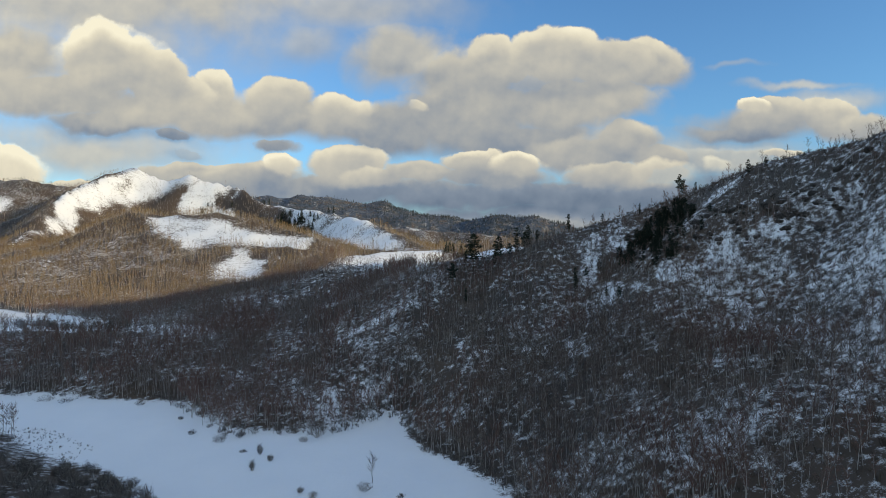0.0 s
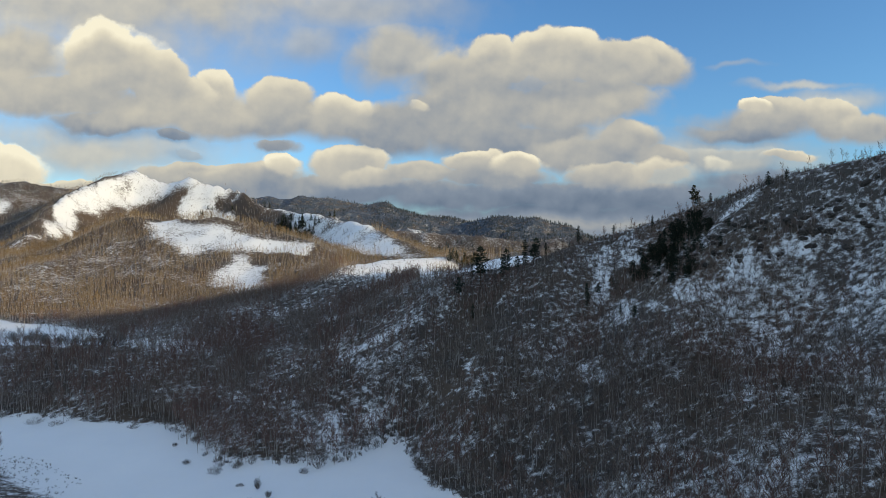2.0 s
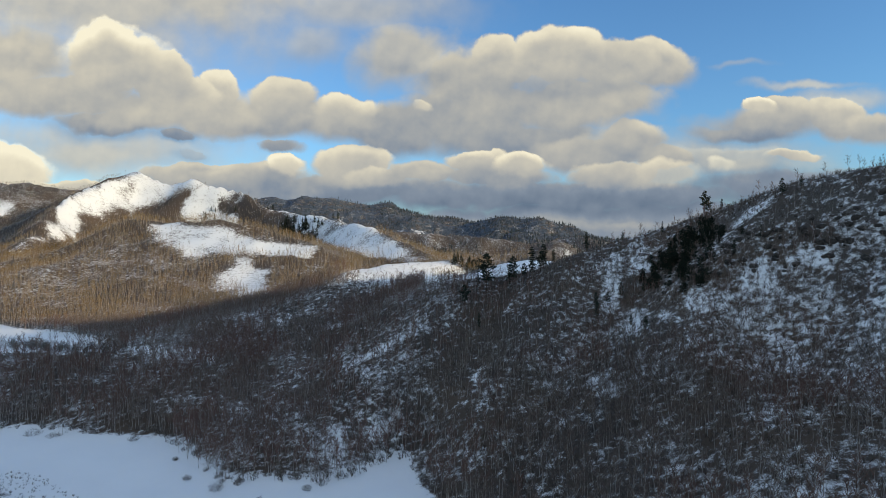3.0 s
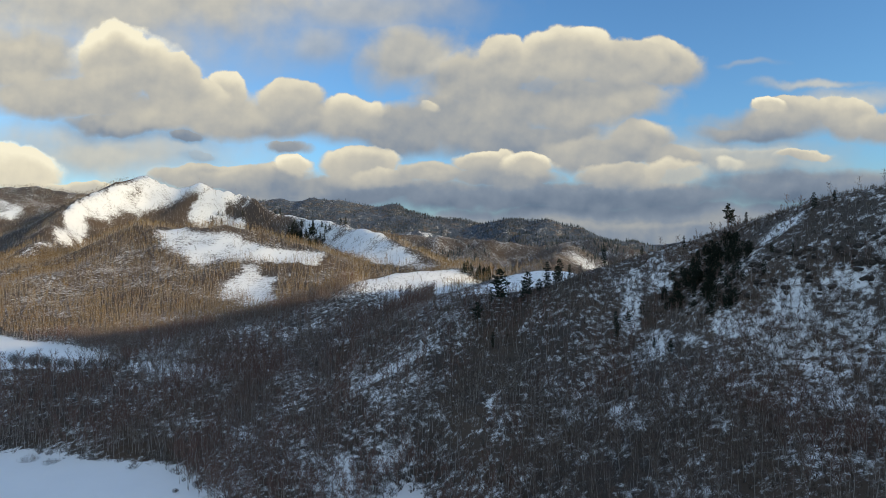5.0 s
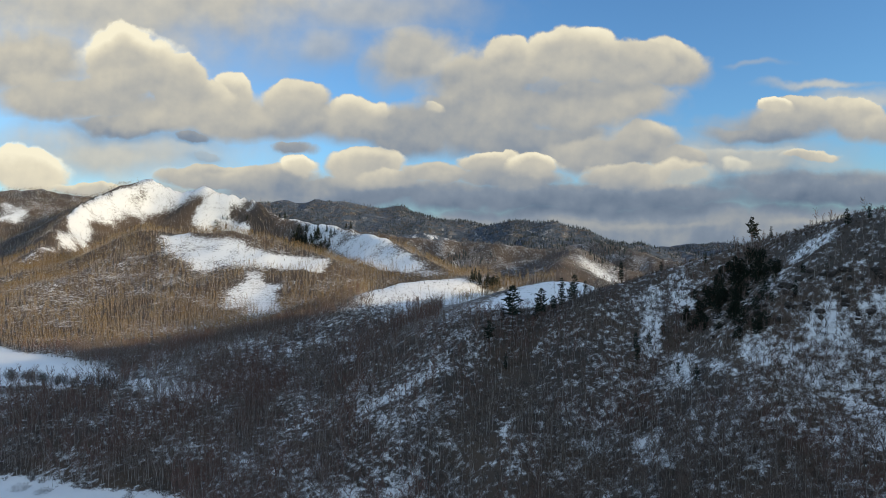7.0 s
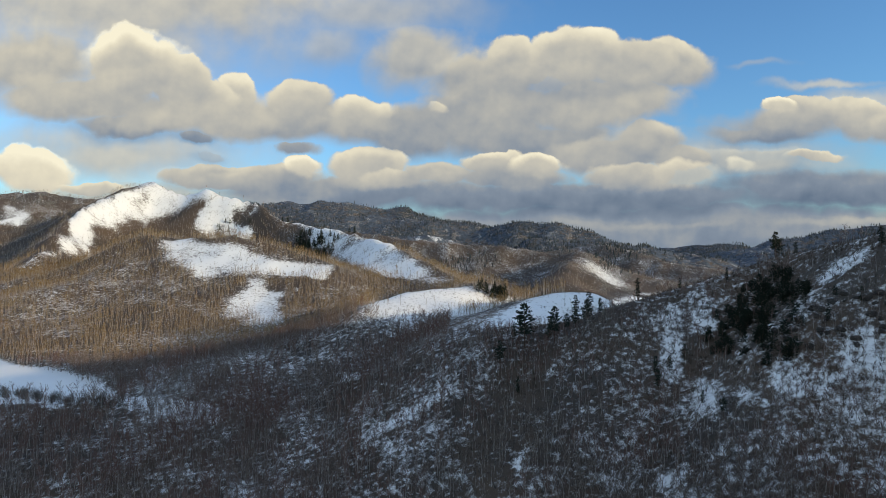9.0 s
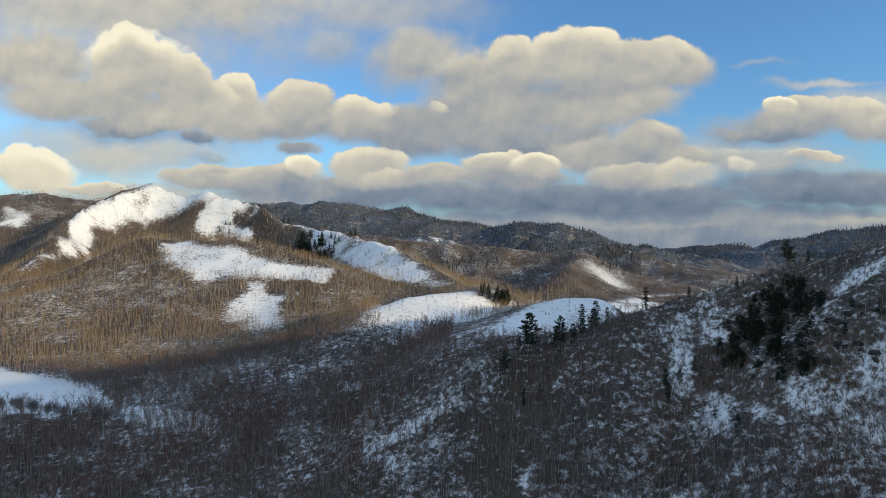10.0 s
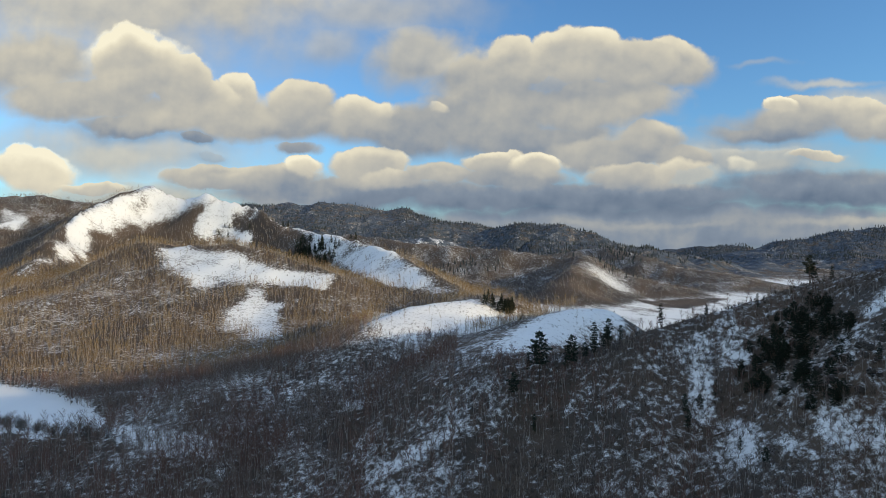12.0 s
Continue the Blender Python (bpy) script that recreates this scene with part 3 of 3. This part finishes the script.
    return tagged(new(name, me), label, category, kind="stuff")


def scatter(x0, x1, y0, y1, step, seed):
    """Jittered places over a rectangle."""
    rng = np.random.default_rng(seed)
    gx, gy = np.meshgrid(np.arange(x0, x1, step), np.arange(y0, y1, step))
    return (gx + rng.uniform(0, step, gx.shape)).ravel(), (gy + rng.uniform(0, step, gy.shape)).ravel(), rng


def tree_chance(x, y):
    """How likely a bare tree stands at a place."""
    chance = 0.78 + 0.9 * layers(x, y, 34, 61, 3)
    wobble = 5 * layers(x, y, 16, 67, 3)
    for outline, soft, keep in ((MEADOW, 3, 0.0), (POND, 3, 0.0), (FIELD, 8, 0.03), (SNOW_SHOULDER, 8, 0.08), (SNOW_PATCH, 6, 0.06), (BLUFF_SNOW, 30, 0.25)):
        shut = smooth(-soft, soft, inside(x, y, outline) + wobble)
        chance = chance * (1 - shut * (1 - keep))
    for outline in SNOW_GULLIES + LOWER_SNOW:
        chance = chance * (1 - 0.5 * smooth(-3, 2, inside(x, y, outline) + 0.3 * wobble))
    chance = chance * (1 - 0.97 * open_snow(x, y))
    chance = chance * (1 - 0.6 * smooth(-4, 6, inside(x, y, CRAGS)))
    return chance * (1 - 0.8 * smooth(16, 6, away(x, y, MAIN_RIDGE)) * smooth(226, 246, y))


def grove(name, box, step, seed, shapes, size, label, keep=None, twigs=TWIGS):
    x, y, rng = scatter(*box, step, seed)
    ok = (rng.random(len(x)) < tree_chance(x, y)) & in_sight(x, y)
    if keep is not None:
        ok &= keep(x, y)
    x, y = x[ok], y[ok]
    high = smooth(30, 62, height(x, y)) * smooth(-40, 30, x) * smooth(420, 330, y)
    big = size * (1 - 0.35 * high) * rng.uniform(0.55, 1.15, len(x)) * (0.95 + 0.25 * layers(x, y, 40, 71, 2))
    return stamp(shapes, np.stack([x, y, height(x, y) - 0.1, big], -1), name, [BIRCH_BARK, twigs], label, "trees", seed)


FULL = [birch_shape(k, 16, 4, 13, 1.1, 1.45, (0, 0.5, 1.0), 1.15) for k in range(12)]
MIDDLE = [birch_shape(20 + k, 10, 1, 14, 0.95, 1.7, (0, 1.0), 1.2) for k in range(12)]
SMALL = [birch_shape(40 + k, 7, 1, 12, 1.2, 3.0, (0, 1.0), 2.2) for k in range(8)]


def in_sight(x, y):
    """The stretch of the plan that the flight overlooks."""
    return (x < 0.80 * y + 8) & (x > 25 - 0.88 * y) & (y > 140 - 0.6 * np.clip(x, 0, 75))


def own_stand(x, y):
    """The stretch of the slope whose birches are trees of their own."""
    return (x > 18) & (x < 72) & (y > 158) & (y < 212)


def in_valley(x, y):
    back = (ridge(x, y, MAIN_RIDGE, 9999, 1) < 40) & (y > 100) & (x > 40)
    return ~back & ~((x < -60) & (y < 200)) & (y < 440 - 0.05 * (x + 330)) & ~((x > 60) & (y > 330)) & ~((y > 345) & (x > -10 + 0.5 * (y - 345)))


grove("slope_wood", (-20, 230, 60, 335), 2.35, 3, FULL, 0.70, "bare grey birches on the steep shaded slope", lambda x, y: in_valley(x, y) & ~own_stand(x, y))
grove("valley_wood", (-360, -20, 150, 445), 2.55, 4, FULL, 0.80, "dense bare birches with reddish-brown twigs on the valley floor", in_valley, RED_TWIGS)
grove("sunny_wood", (-760, 60, 430, 900), 3.4, 5, MIDDLE, 0.76, "bare birches on the sunlit lower slope, golden sunlight put into the twig colour", lambda x, y: ~in_valley(x, y), SUNLIT_TWIGS)
grove("hill_wood", (-1350, 120, 900, 1600), 5.9, 6, SMALL, 0.66, "bare brown trees on the far sunny hills", lambda x, y: x > -0.85 * y, HILL_TWIGS)
grove("far_wood", (-350, 760, 950, 2150), 8.0, 7, SMALL, 0.62, "bare grey-brown trees on the slopes above the river", lambda x, y: (x > 0.02 * y - 220) & (height(x, y) > 14))


def scrub_shape(seed, stems, tall=1.8):
    """A bush of thin stems fanning out from the ground."""
    rng = random.Random(seed)
    verts, tris = [], []
    for k in range(stems):
        turn, out = rng.uniform(0, 6.283), rng.uniform(0.1, 0.9)
        foot = Vector((math.cos(turn) * out * 0.4, math.sin(turn) * out * 0.4, -0.15))
        tip = foot + Vector((math.cos(turn) * out * tall * 0.6, math.sin(turn) * out * tall * 0.6, tall * rng.uniform(0.55, 1.1)))
        sliver(verts, tris, foot, tip, 0.14, rng)
        mid = foot.lerp(tip, rng.uniform(0.35, 0.7))
        sliver(verts, tris, mid, mid + Vector((rng.uniform(-0.6, 0.6), rng.uniform(-0.6, 0.6), rng.uniform(0.2, 0.7))), 0.12, rng)
    return (verts, tris),


def thicket(name, box, step, seed, label, keep):
    x, y, rng = scatter(*box, step, seed)
    ok = (rng.random(len(x)) < 0.25 + 0.9 * tree_chance(x, y) + 0.5 * smooth(28, 8, away(x, y, MAIN_RIDGE))) & keep(x, y) & in_sight(x, y)
    ok &= (inside(x, y, MEADOW) < 1 + 3 * layers(x, y, 12, 77, 2)) & (inside(x, y, POND) < 0)
    x, y = x[ok], y[ok]
    return stamp([scrub_shape(60 + k, 9) for k in range(8)], np.stack([x, y, height(x, y), rng.uniform(0.5, 1.35, len(x))], -1), name, [SHRUB_TWIGS], label, "bushes", seed)


thicket("slope_scrub", (-60, 190, 100, 330), 2.0, 8, "low leafless brown scrub between the trees of the slope", in_valley)
thicket("valley_scrub", (-360, -60, 110, 440), 3.6, 9, "low leafless scrub under the valley birches", in_valley)


xs, ys, picks = scatter(-780, 40, 640, 1270, 8.0, 10)
hold = (open_snow(xs, ys) > 0.4) & (picks.random(len(xs)) < 0.35 + 0.9 * layers(xs, ys, 40, 83, 3))
xs, ys = xs[hold], ys[hold]
stamp([scrub_shape(80 + k, 10, 2.0) for k in range(6)], np.stack([xs, ys, height(xs, ys), picks.uniform(0.5, 1.5, len(xs))], -1), "hill_scrub", [SHRUB_TWIGS], "scattered dark bushes on the open snowy hill", "bushes", 10)
xs, ys, picks = scatter(-110, 100, 400, 650, 5.0, 11)
hold = ((inside(xs, ys, FIELD) > 0) | (inside(xs, ys, SNOW_SHOULDER) > 0)) & (picks.random(len(xs)) < 0.3 + 0.8 * layers(xs, ys, 30, 85, 3))
xs, ys = xs[hold], ys[hold]
stamp([scrub_shape(86 + k, 9, 1.6) for k in range(6)], np.stack([xs, ys, height(xs, ys), picks.uniform(0.4, 1.2, len(xs))], -1), "field_scrub", [SHRUB_TWIGS], "dry brown bushes scattered over the snowfield", "bushes", 11)


def part(name, shape, material, parent, label=""):
    ob = new(name, build_mesh(name, *shape, [material]))
    ob.parent = parent
    if label:
        tagged(ob, label)
    return ob


def pine_shape(seed, tall=14.0, whorls=13, spread=0.2, bare=0.25, pointed=False):
    """Trunk and needled crown of a pine."""
    rng = random.Random(seed)
    trunk = tube([(rng.uniform(-0.1, 0.1) * f, rng.uniform(-0.1, 0.1) * f, f * tall - (0.8 if f == 0 else 0), 0.2 * (1 - 0.9 * f)) for f in (0, 0.3, 0.6, 0.9)], 6)
    verts, tris = [], []
    for k in range(whorls):
        f = bare + (1 - bare) * k / (whorls - 1)
        g = (f - bare) / (1 - bare)
        reach = tall * spread * (1.04 - g if pointed else (0.55 + 0.75 * g) * (1.04 - g) ** 0.6) * rng.uniform(0.55, 1.25) + 0.2
        count = 6 if f < 0.8 else 4
        start = rng.uniform(0, 6.28)
        for b in range(count):
            if rng.random() < 0.1:
                continue
            turn = start + 6.283 * b / count + rng.uniform(-0.35, 0.35)
            long = reach * rng.uniform(0.6, 1.15)
            lift = long * rng.uniform(0.0, 0.55)
            foot = Vector((0, 0, f * tall))
            tip = foot + Vector((math.cos(turn) * long, math.sin(turn) * long, lift))
            sliver(verts, tris, foot, tip, 0.10, rng)
            for c in range(max(3, int(long * 2.2))):
                at = foot.lerp(tip, 0.3 + 0.7 * (c + rng.random()) / max(3, int(long * 2.2)))
                for _ in range(4):
                    end = at + Vector((rng.uniform(-1, 1), rng.uniform(-1, 1), rng.uniform(-0.35, 0.9))).normalized() * rng.uniform(0.4, 1.0)
                    sliver(verts, tris, at, end, 0.5, rng)
    return trunk, (verts, tris)


def pine_tree(seed, tall, spread, bare, label, group, pointed=False):
    root = tagged(new("pine_tree"), label, "tree", group)
    trunk, crown = pine_shape(seed, tall, 13, spread, bare, pointed)
    part("trunk", trunk, PINE_BARK, root)
    part("crown", crown, NEEDLES, root)
    return root


def stand(models, x, y, size, rng):
    """Plants a copy of one of the models on the ground."""
    model = models[rng.randrange(len(models))]
    z = float(height(x, y)) - 0.15
    made = copy_thing(model, pose(x, y, z, 0, 0, rng.uniform(0, 360)))
    made.scale = (size * rng.uniform(0.9, 1.1),) * 2 + (size,)
    return made


def drop(models):
    for ob in models:
        for o in (*ob.children_recursive, ob):
            bpy.data.objects.remove(o)


rng = random.Random(12)
CREST = [pine_tree(1, 14, 0.25, 0.22, "dark green pine with ragged branches on the ridge", "pines on the ridge"), pine_tree(2, 14, 0.30, 0.34, "broad dark pine with an uneven crown on the ridge", "pines on the ridge"), pine_tree(3, 14, 0.21, 0.15, "slender dark conifer on the ridge", "pines on the ridge")]
for x, y, tall in ((16, 307, 19), (29, 307, 15), (5, 299, 11), (35, 311, 8), (39, 312, 14), (43, 309, 10), (45, 313, 12), (50, 313, 7), (67, 315, 9), (84, 311, 5), (102, 306, 6), (124, 309, 11), (127, 312, 9), (131, 306, 7), (134, 259, 7), (140, 256, 5), (12, 312, 8), (27, 309, 9), (60, 266, 7), (66, 272, 6), (71, 238, 6), (69, 249, 5), (11, 283, 7), (73, 276, 6), (61, 272, 7), (114, 252, 5), (118, 245, 5), (108, 246, 6)):
    stand(CREST, x, y, tall / 14, rng)
GULLY = [pine_tree(4, 12, 0.62, 0.03, "dark pine in a dense stand on the rocky slope", "pines on the rocky slope"), pine_tree(5, 12, 0.52, 0.05, "dark pine in a dense stand on the rocky slope", "pines on the rocky slope")]
PINE_STAND = [(84, 283), (90, 287), (105, 296), (116, 291), (114, 277), (104, 255), (95, 242), (89, 246), (85, 262)]
grown = 0
while grown < 120:
    x, y = rng.uniform(76, 122), rng.uniform(238, 310)
    deep = float(inside(x, y, PINE_STAND)) + 5 * float(layers(x, y, 14, 95, 3))
    if deep > -1:
        grown += 1
        stand(GULLY, x, y, rng.uniform(0.20, 0.44) + min(deep, 9) * 0.012, rng)
NOSE_PINES = [pine_tree(6, 14, 0.3, 0.1, "dark conifer standing on the sunlit snowy slope", "conifers by the snowfield", True)]
for n in range(26):
    f = rng.random()
    stand(NOSE_PINES, 0 + 36 * f + rng.uniform(-4, 4), 566 - 6 * f + rng.uniform(-9, 9), rng.uniform(0.45, 0.95), rng)
HILL_PINES = [pine_tree(7, 14, 0.3, 0.1, "dark conifer in a gully of the snowy hill", "conifers on the snowy hill", True)]
for n in range(85):
    f = rng.random()
    stand(HILL_PINES, -292 + 80 * f + rng.uniform(-16, 16), 1005 - 85 * f + rng.uniform(-22, 22), rng.uniform(0.7, 1.25), rng)
for x, y in ((-450, 1130), (-462, 1124), (-456, 1118), (-441, 1128), (-436, 1110), (-395, 1105), (-330, 1090), (-318, 1080), (-180, 930), (-172, 925)):
    stand(HILL_PINES, x, y, rng.uniform(0.6, 1.0), rng)
for models in (CREST, GULLY, NOSE_PINES, HILL_PINES):
    drop(models)


# --- conifers of the far ranges ----------------------------------------------
def spire_shape(seed, tall=15.0):
    """A slender far conifer of two ragged tiers."""
    r = random.Random(seed)
    verts, tris = [], []
    for low, high, wide in ((0.0, 0.75, 2.6), (0.4, 1.0, 1.7)):
        n = len(verts)
        for k in range(5):
            a = 6.283 * k / 5 + r.uniform(-0.3, 0.3)
            q = wide * r.uniform(0.7, 1.2)
            verts.append((q * math.cos(a), q * math.sin(a), low * tall + r.uniform(-0.5, 0.5)))
        verts.append((r.uniform(-0.2, 0.2), r.uniform(-0.2, 0.2), high * tall))
        tris += [(n + k, n + (k + 1) % 5, n + 5) for k in range(5)]
    return (verts, tris),


def far_conifers(name, box, step, seed, keep, bias, label):
    x, y, r = scatter(*box, step, seed)
    z = height(x, y)
    ok = (r.random(len(x)) < bias + 1.5 * layers(x, y, 260, 101, 4)) & (z > 22) & keep(x, y, z) & (inside(x, y, HILL_MEADOW) < -10)
    x, y, z = x[ok], y[ok], z[ok]
    return stamp([spire_shape(400 + k) for k in range(8)], np.stack([x, y, z - 0.8, r.uniform(0.55, 1.15, len(x))], -1), name, [HAZED_NEEDLES], label, "trees", seed)


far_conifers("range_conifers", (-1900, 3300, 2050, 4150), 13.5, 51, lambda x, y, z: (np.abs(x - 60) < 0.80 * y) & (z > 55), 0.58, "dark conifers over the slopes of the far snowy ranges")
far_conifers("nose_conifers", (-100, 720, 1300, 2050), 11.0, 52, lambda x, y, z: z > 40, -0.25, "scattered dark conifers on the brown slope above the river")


# --- birches of the near slope ----------------------------------------------
def birch_tree(seed, label):
    root = tagged(new("birch_tree"), label, "tree", "birches on the near slope")
    trunk, crown = birch_shape(seed, 26, 7, 14, 1.1, 0.9, (0, 0.25, 0.5, 0.75, 1.0))
    part("trunk", trunk, BIRCH_BARK, root)
    part("crown", crown, TWIGS, root)
    return root


rng = random.Random(31)
BIRCHES = [birch_tree(100 + k, "slender bare birch with pale bark on the snowy slope") for k in range(4)] + [birch_tree(110 + k, "bare birch with a spreading crown of fine twigs") for k in range(3)]
xs, ys, picks = scatter(18, 72, 158, 212, 2.9, 33)
hold = picks.random(len(xs)) < tree_chance(xs, ys)
for x, y in list(zip(xs[hold], ys[hold]))[:300]:
    stand(BIRCHES, float(x), float(y), rng.uniform(0.5, 0.85), rng)
drop(BIRCHES)


# --- shrubs of the meadow and its bank ---------------------------------------
def shrub(seed, tall, wide, label, group, stems=16):
    root = tagged(new("shrub"), label, "bush", group)
    r = random.Random(seed)
    for name, width, count in (("stem", 0.09, stems), ("crown", 0.07, stems * 7)):
        verts, tris = [], []
        for k in range(count):
            turn, out = r.uniform(0, 6.283), math.sqrt(r.random())
            tip = Vector((math.cos(turn) * out * wide, math.sin(turn) * out * wide, tall * (1.08 - 0.55 * out * out) * r.uniform(0.75, 1.05)))
            foot = Vector((tip.x * 0.25, tip.y * 0.25, -0.2))
            if name == "crown":
                foot = foot.lerp(tip, r.uniform(0.25, 0.85))
                tip = foot + (tip - foot) * 0.4 + Vector((r.uniform(-0.7, 0.7), r.uniform(-0.7, 0.7), r.uniform(0.1, 0.8))) * tall * 0.25
            sliver(verts, tris, foot, tip, width * (1.0 if name == "stem" else 1.3), r)
        part(name, (verts, tris), SHRUB_TWIGS, root)
    return root


def set_down(thing, x, y, turn=0.0):
    thing.matrix_basis = pose(x, y, float(height(x, y)) - 0.05, 0, 0, turn)
    return thing


for k, (x, y, tall, wide) in enumerate(((-75, 198, 3.6, 3.2), (-58, 187, 4.0, 1.3), (-53, 181, 2.4, 1.3), (-56, 173, 3.8, 1.2), (-64, 189, 0.9, 1.8), (-21, 158, 3.0, 2.8), (-38, 157, 2.2, 1.2), (-34, 154, 2.0, 1.8), (-11, 154, 1.3, 1.4), (-43, 203, 5.0, 3.4), (-100, 225, 1.6, 1.4), (-47, 199, 2.2, 2.0), (-88, 207, 2.0, 2.0), (-70, 203, 2.4, 2.2), (-126, 246, 2.6, 3.0), (-170, 252, 3.2, 5.0), (-160, 250, 2.6, 4.0))):
    set_down(shrub(200 + k, tall, wide, "rounded leafless shrub standing in the flat snow", "shrubs on the snowy meadow", 22), x, y)
little = tagged(new("birch_tree"), "small bare tree alone on the snowy meadow", "tree", "shrubs on the snowy meadow")
trunk, crown = birch_shape(300, 20, 6, 7.5, 1.3, 0.7, (0, 0.3, 0.6, 1.0))
part("trunk", trunk, PINE_BARK, little)
part("crown", crown, SHRUB_TWIGS, little)
set_down(little, -19.5, 164)

WILLOWS = [shrub(310 + k, 6.5 + 0.8 * k, 2.8 + 0.3 * k, "tall rounded pale-grey willow beside the frozen pond", "willows beside the pond", 46) for k in range(4)]
for n in range(20):
    f = (n + rng.random()) / 20
    stand(WILLOWS, -258 + 80 * f, 360 - 27 * f + rng.uniform(-3, 3), rng.uniform(0.7, 1.15), rng)
drop(WILLOWS)

BANK_SHRUBS = [shrub(230 + k, 3.6 + 0.4 * k, 2.6, "dense dark shrub on the snowy bank by the meadow", "shrubs on the bank", 30) for k in range(4)]
xs, ys, picks = scatter(-165, -66, 128, 196, 4.2, 35)
hold = (inside(xs, ys, MEADOW) < -2) & (picks.random(len(xs)) < 0.85)
for x, y in list(zip(xs[hold], ys[hold]))[:175]:
    stand(BANK_SHRUBS, float(x), float(y), rng.uniform(0.6, 1.15), rng)
drop(BANK_SHRUBS)

xs, ys, picks = scatter(-175, -112, 178, 214, 1.5, 36)
hold = (np.abs(inside(xs, ys, MEADOW) - 4) < 9) & (picks.random(len(xs)) < 0.5)
xs, ys = xs[hold], ys[hold]
stamp([scrub_shape(90 + k, 6, 0.9) for k in range(4)], np.stack([xs, ys, height(xs, ys), picks.uniform(0.4, 1.0, len(xs))], -1), "stubble", [SHRUB_TWIGS], "dark dry weed stalks poking out of the snow", "weeds", 37)

EDGE_SHRUBS = [shrub(260 + k, 2.4 + 0.5 * k, 1.7 + 0.3 * k, "leafless shrub at the wood's edge above the snow", "shrubs at the wood's edge", 14) for k in range(3)]
xs, ys, picks = scatter(-250, 30, 140, 300, 3.4, 38)
gap = inside(xs, ys, MEADOW) + 2.5 * layers(xs, ys, 14, 91, 3)
hold = (gap > -5) & (gap < 1.5) & (ys > 150) & ((xs > -60) | (ys > 200)) & (picks.random(len(xs)) < 0.4)
for x, y in list(zip(xs[hold], ys[hold]))[:100]:
    stand(EDGE_SHRUBS, float(x), float(y), rng.uniform(0.5, 1.2), rng)
drop(EDGE_SHRUBS)


# --- rocks of the ridge --------------------------------------------------------
def rock_shape(seed, long, deep, tall):
    """An angular weathered block."""
    r = random.Random(seed)
    bm = bmesh.new()
    bmesh.ops.create_icosphere(bm, subdivisions=3, radius=1.0)
    for v in bm.verts:
        c = v.co.copy()
        k = 1 + 0.42 * noise.noise(c * 1.6 + Vector((seed * 3.1, 0, 0))) + 0.26 * noise.noise(c * 3.6 + Vector((0, seed * 1.7, 0)))
        c = c * k
        k = max(abs(c.x), abs(c.y) * 1.1, abs(c.z))
        c = c.lerp(c * (0.9 / max(k, 0.3)), 0.3)
        v.co = Vector((c.x * long, c.y * deep, c.z * tall))
    bm.normal_update()
    me = bpy.data.meshes.new("rock")
    bm.to_mesh(me)
    bm.free()
    me.materials.append(ROCK)
    return me


ROCKS = [rock_shape(k, 1.0, 0.75, 0.7) for k in range(6)]
rng = random.Random(41)
for n in range(84):
    f = rng.random()
    x, y = 92 + 62 * f + rng.uniform(-9, 9), 262 - 44 * f + rng.uniform(-12, 8)
    rock = tagged(new("rock", ROCKS[rng.randrange(6)]), "dark weathered rock capped with snow on the ridge", "rock", "rocks of the ridge")
    size = rng.uniform(0.5, 1.7)
    rock.matrix_basis = pose(x, y, float(height(x, y)) + 0.05 * size, rng.uniform(-30, 30), rng.uniform(-30, 30), rng.uniform(0, 360)) @ Matrix.Diagonal((size * 1.35, size, size * rng.uniform(0.8, 1.3), 1))


def fallen_log(x, y, turn, long):
    root = tagged(new("fallen_log"), "dark fallen trunk lying on the snowy slope", "log", "fallen trunks")
    dx, dy = math.cos(radians(turn)), math.sin(radians(turn))
    rows = [(k * long / 4, 0.12 * math.sin(k * 1.7), 0.2, 0.22 * (1 - 0.17 * k)) for k in range(5)]
    bars, faces = tube([(z, y2, x2, r) for x2, y2, z, r in rows], 6)
    bars = [(c, b, a) for a, b, c in bars]
    part("trunk", (bars, faces), PINE_BARK, root)
    rise = math.degrees(math.atan2(float(height(x + dx * long, y + dy * long)) - float(height(x, y)), long))
    root.matrix_basis = pose(x, y, float(height(x, y)) + 0.25, 0, 0, turn) @ pose(0, 0, 0, 0, -rise, 0)
    return root


fallen_log(41, 262, 6, 14)
fallen_log(50, 232, 150, 8)
fallen_log(66, 262, -20, 9)
fallen_log(96, 205, 40, 8)
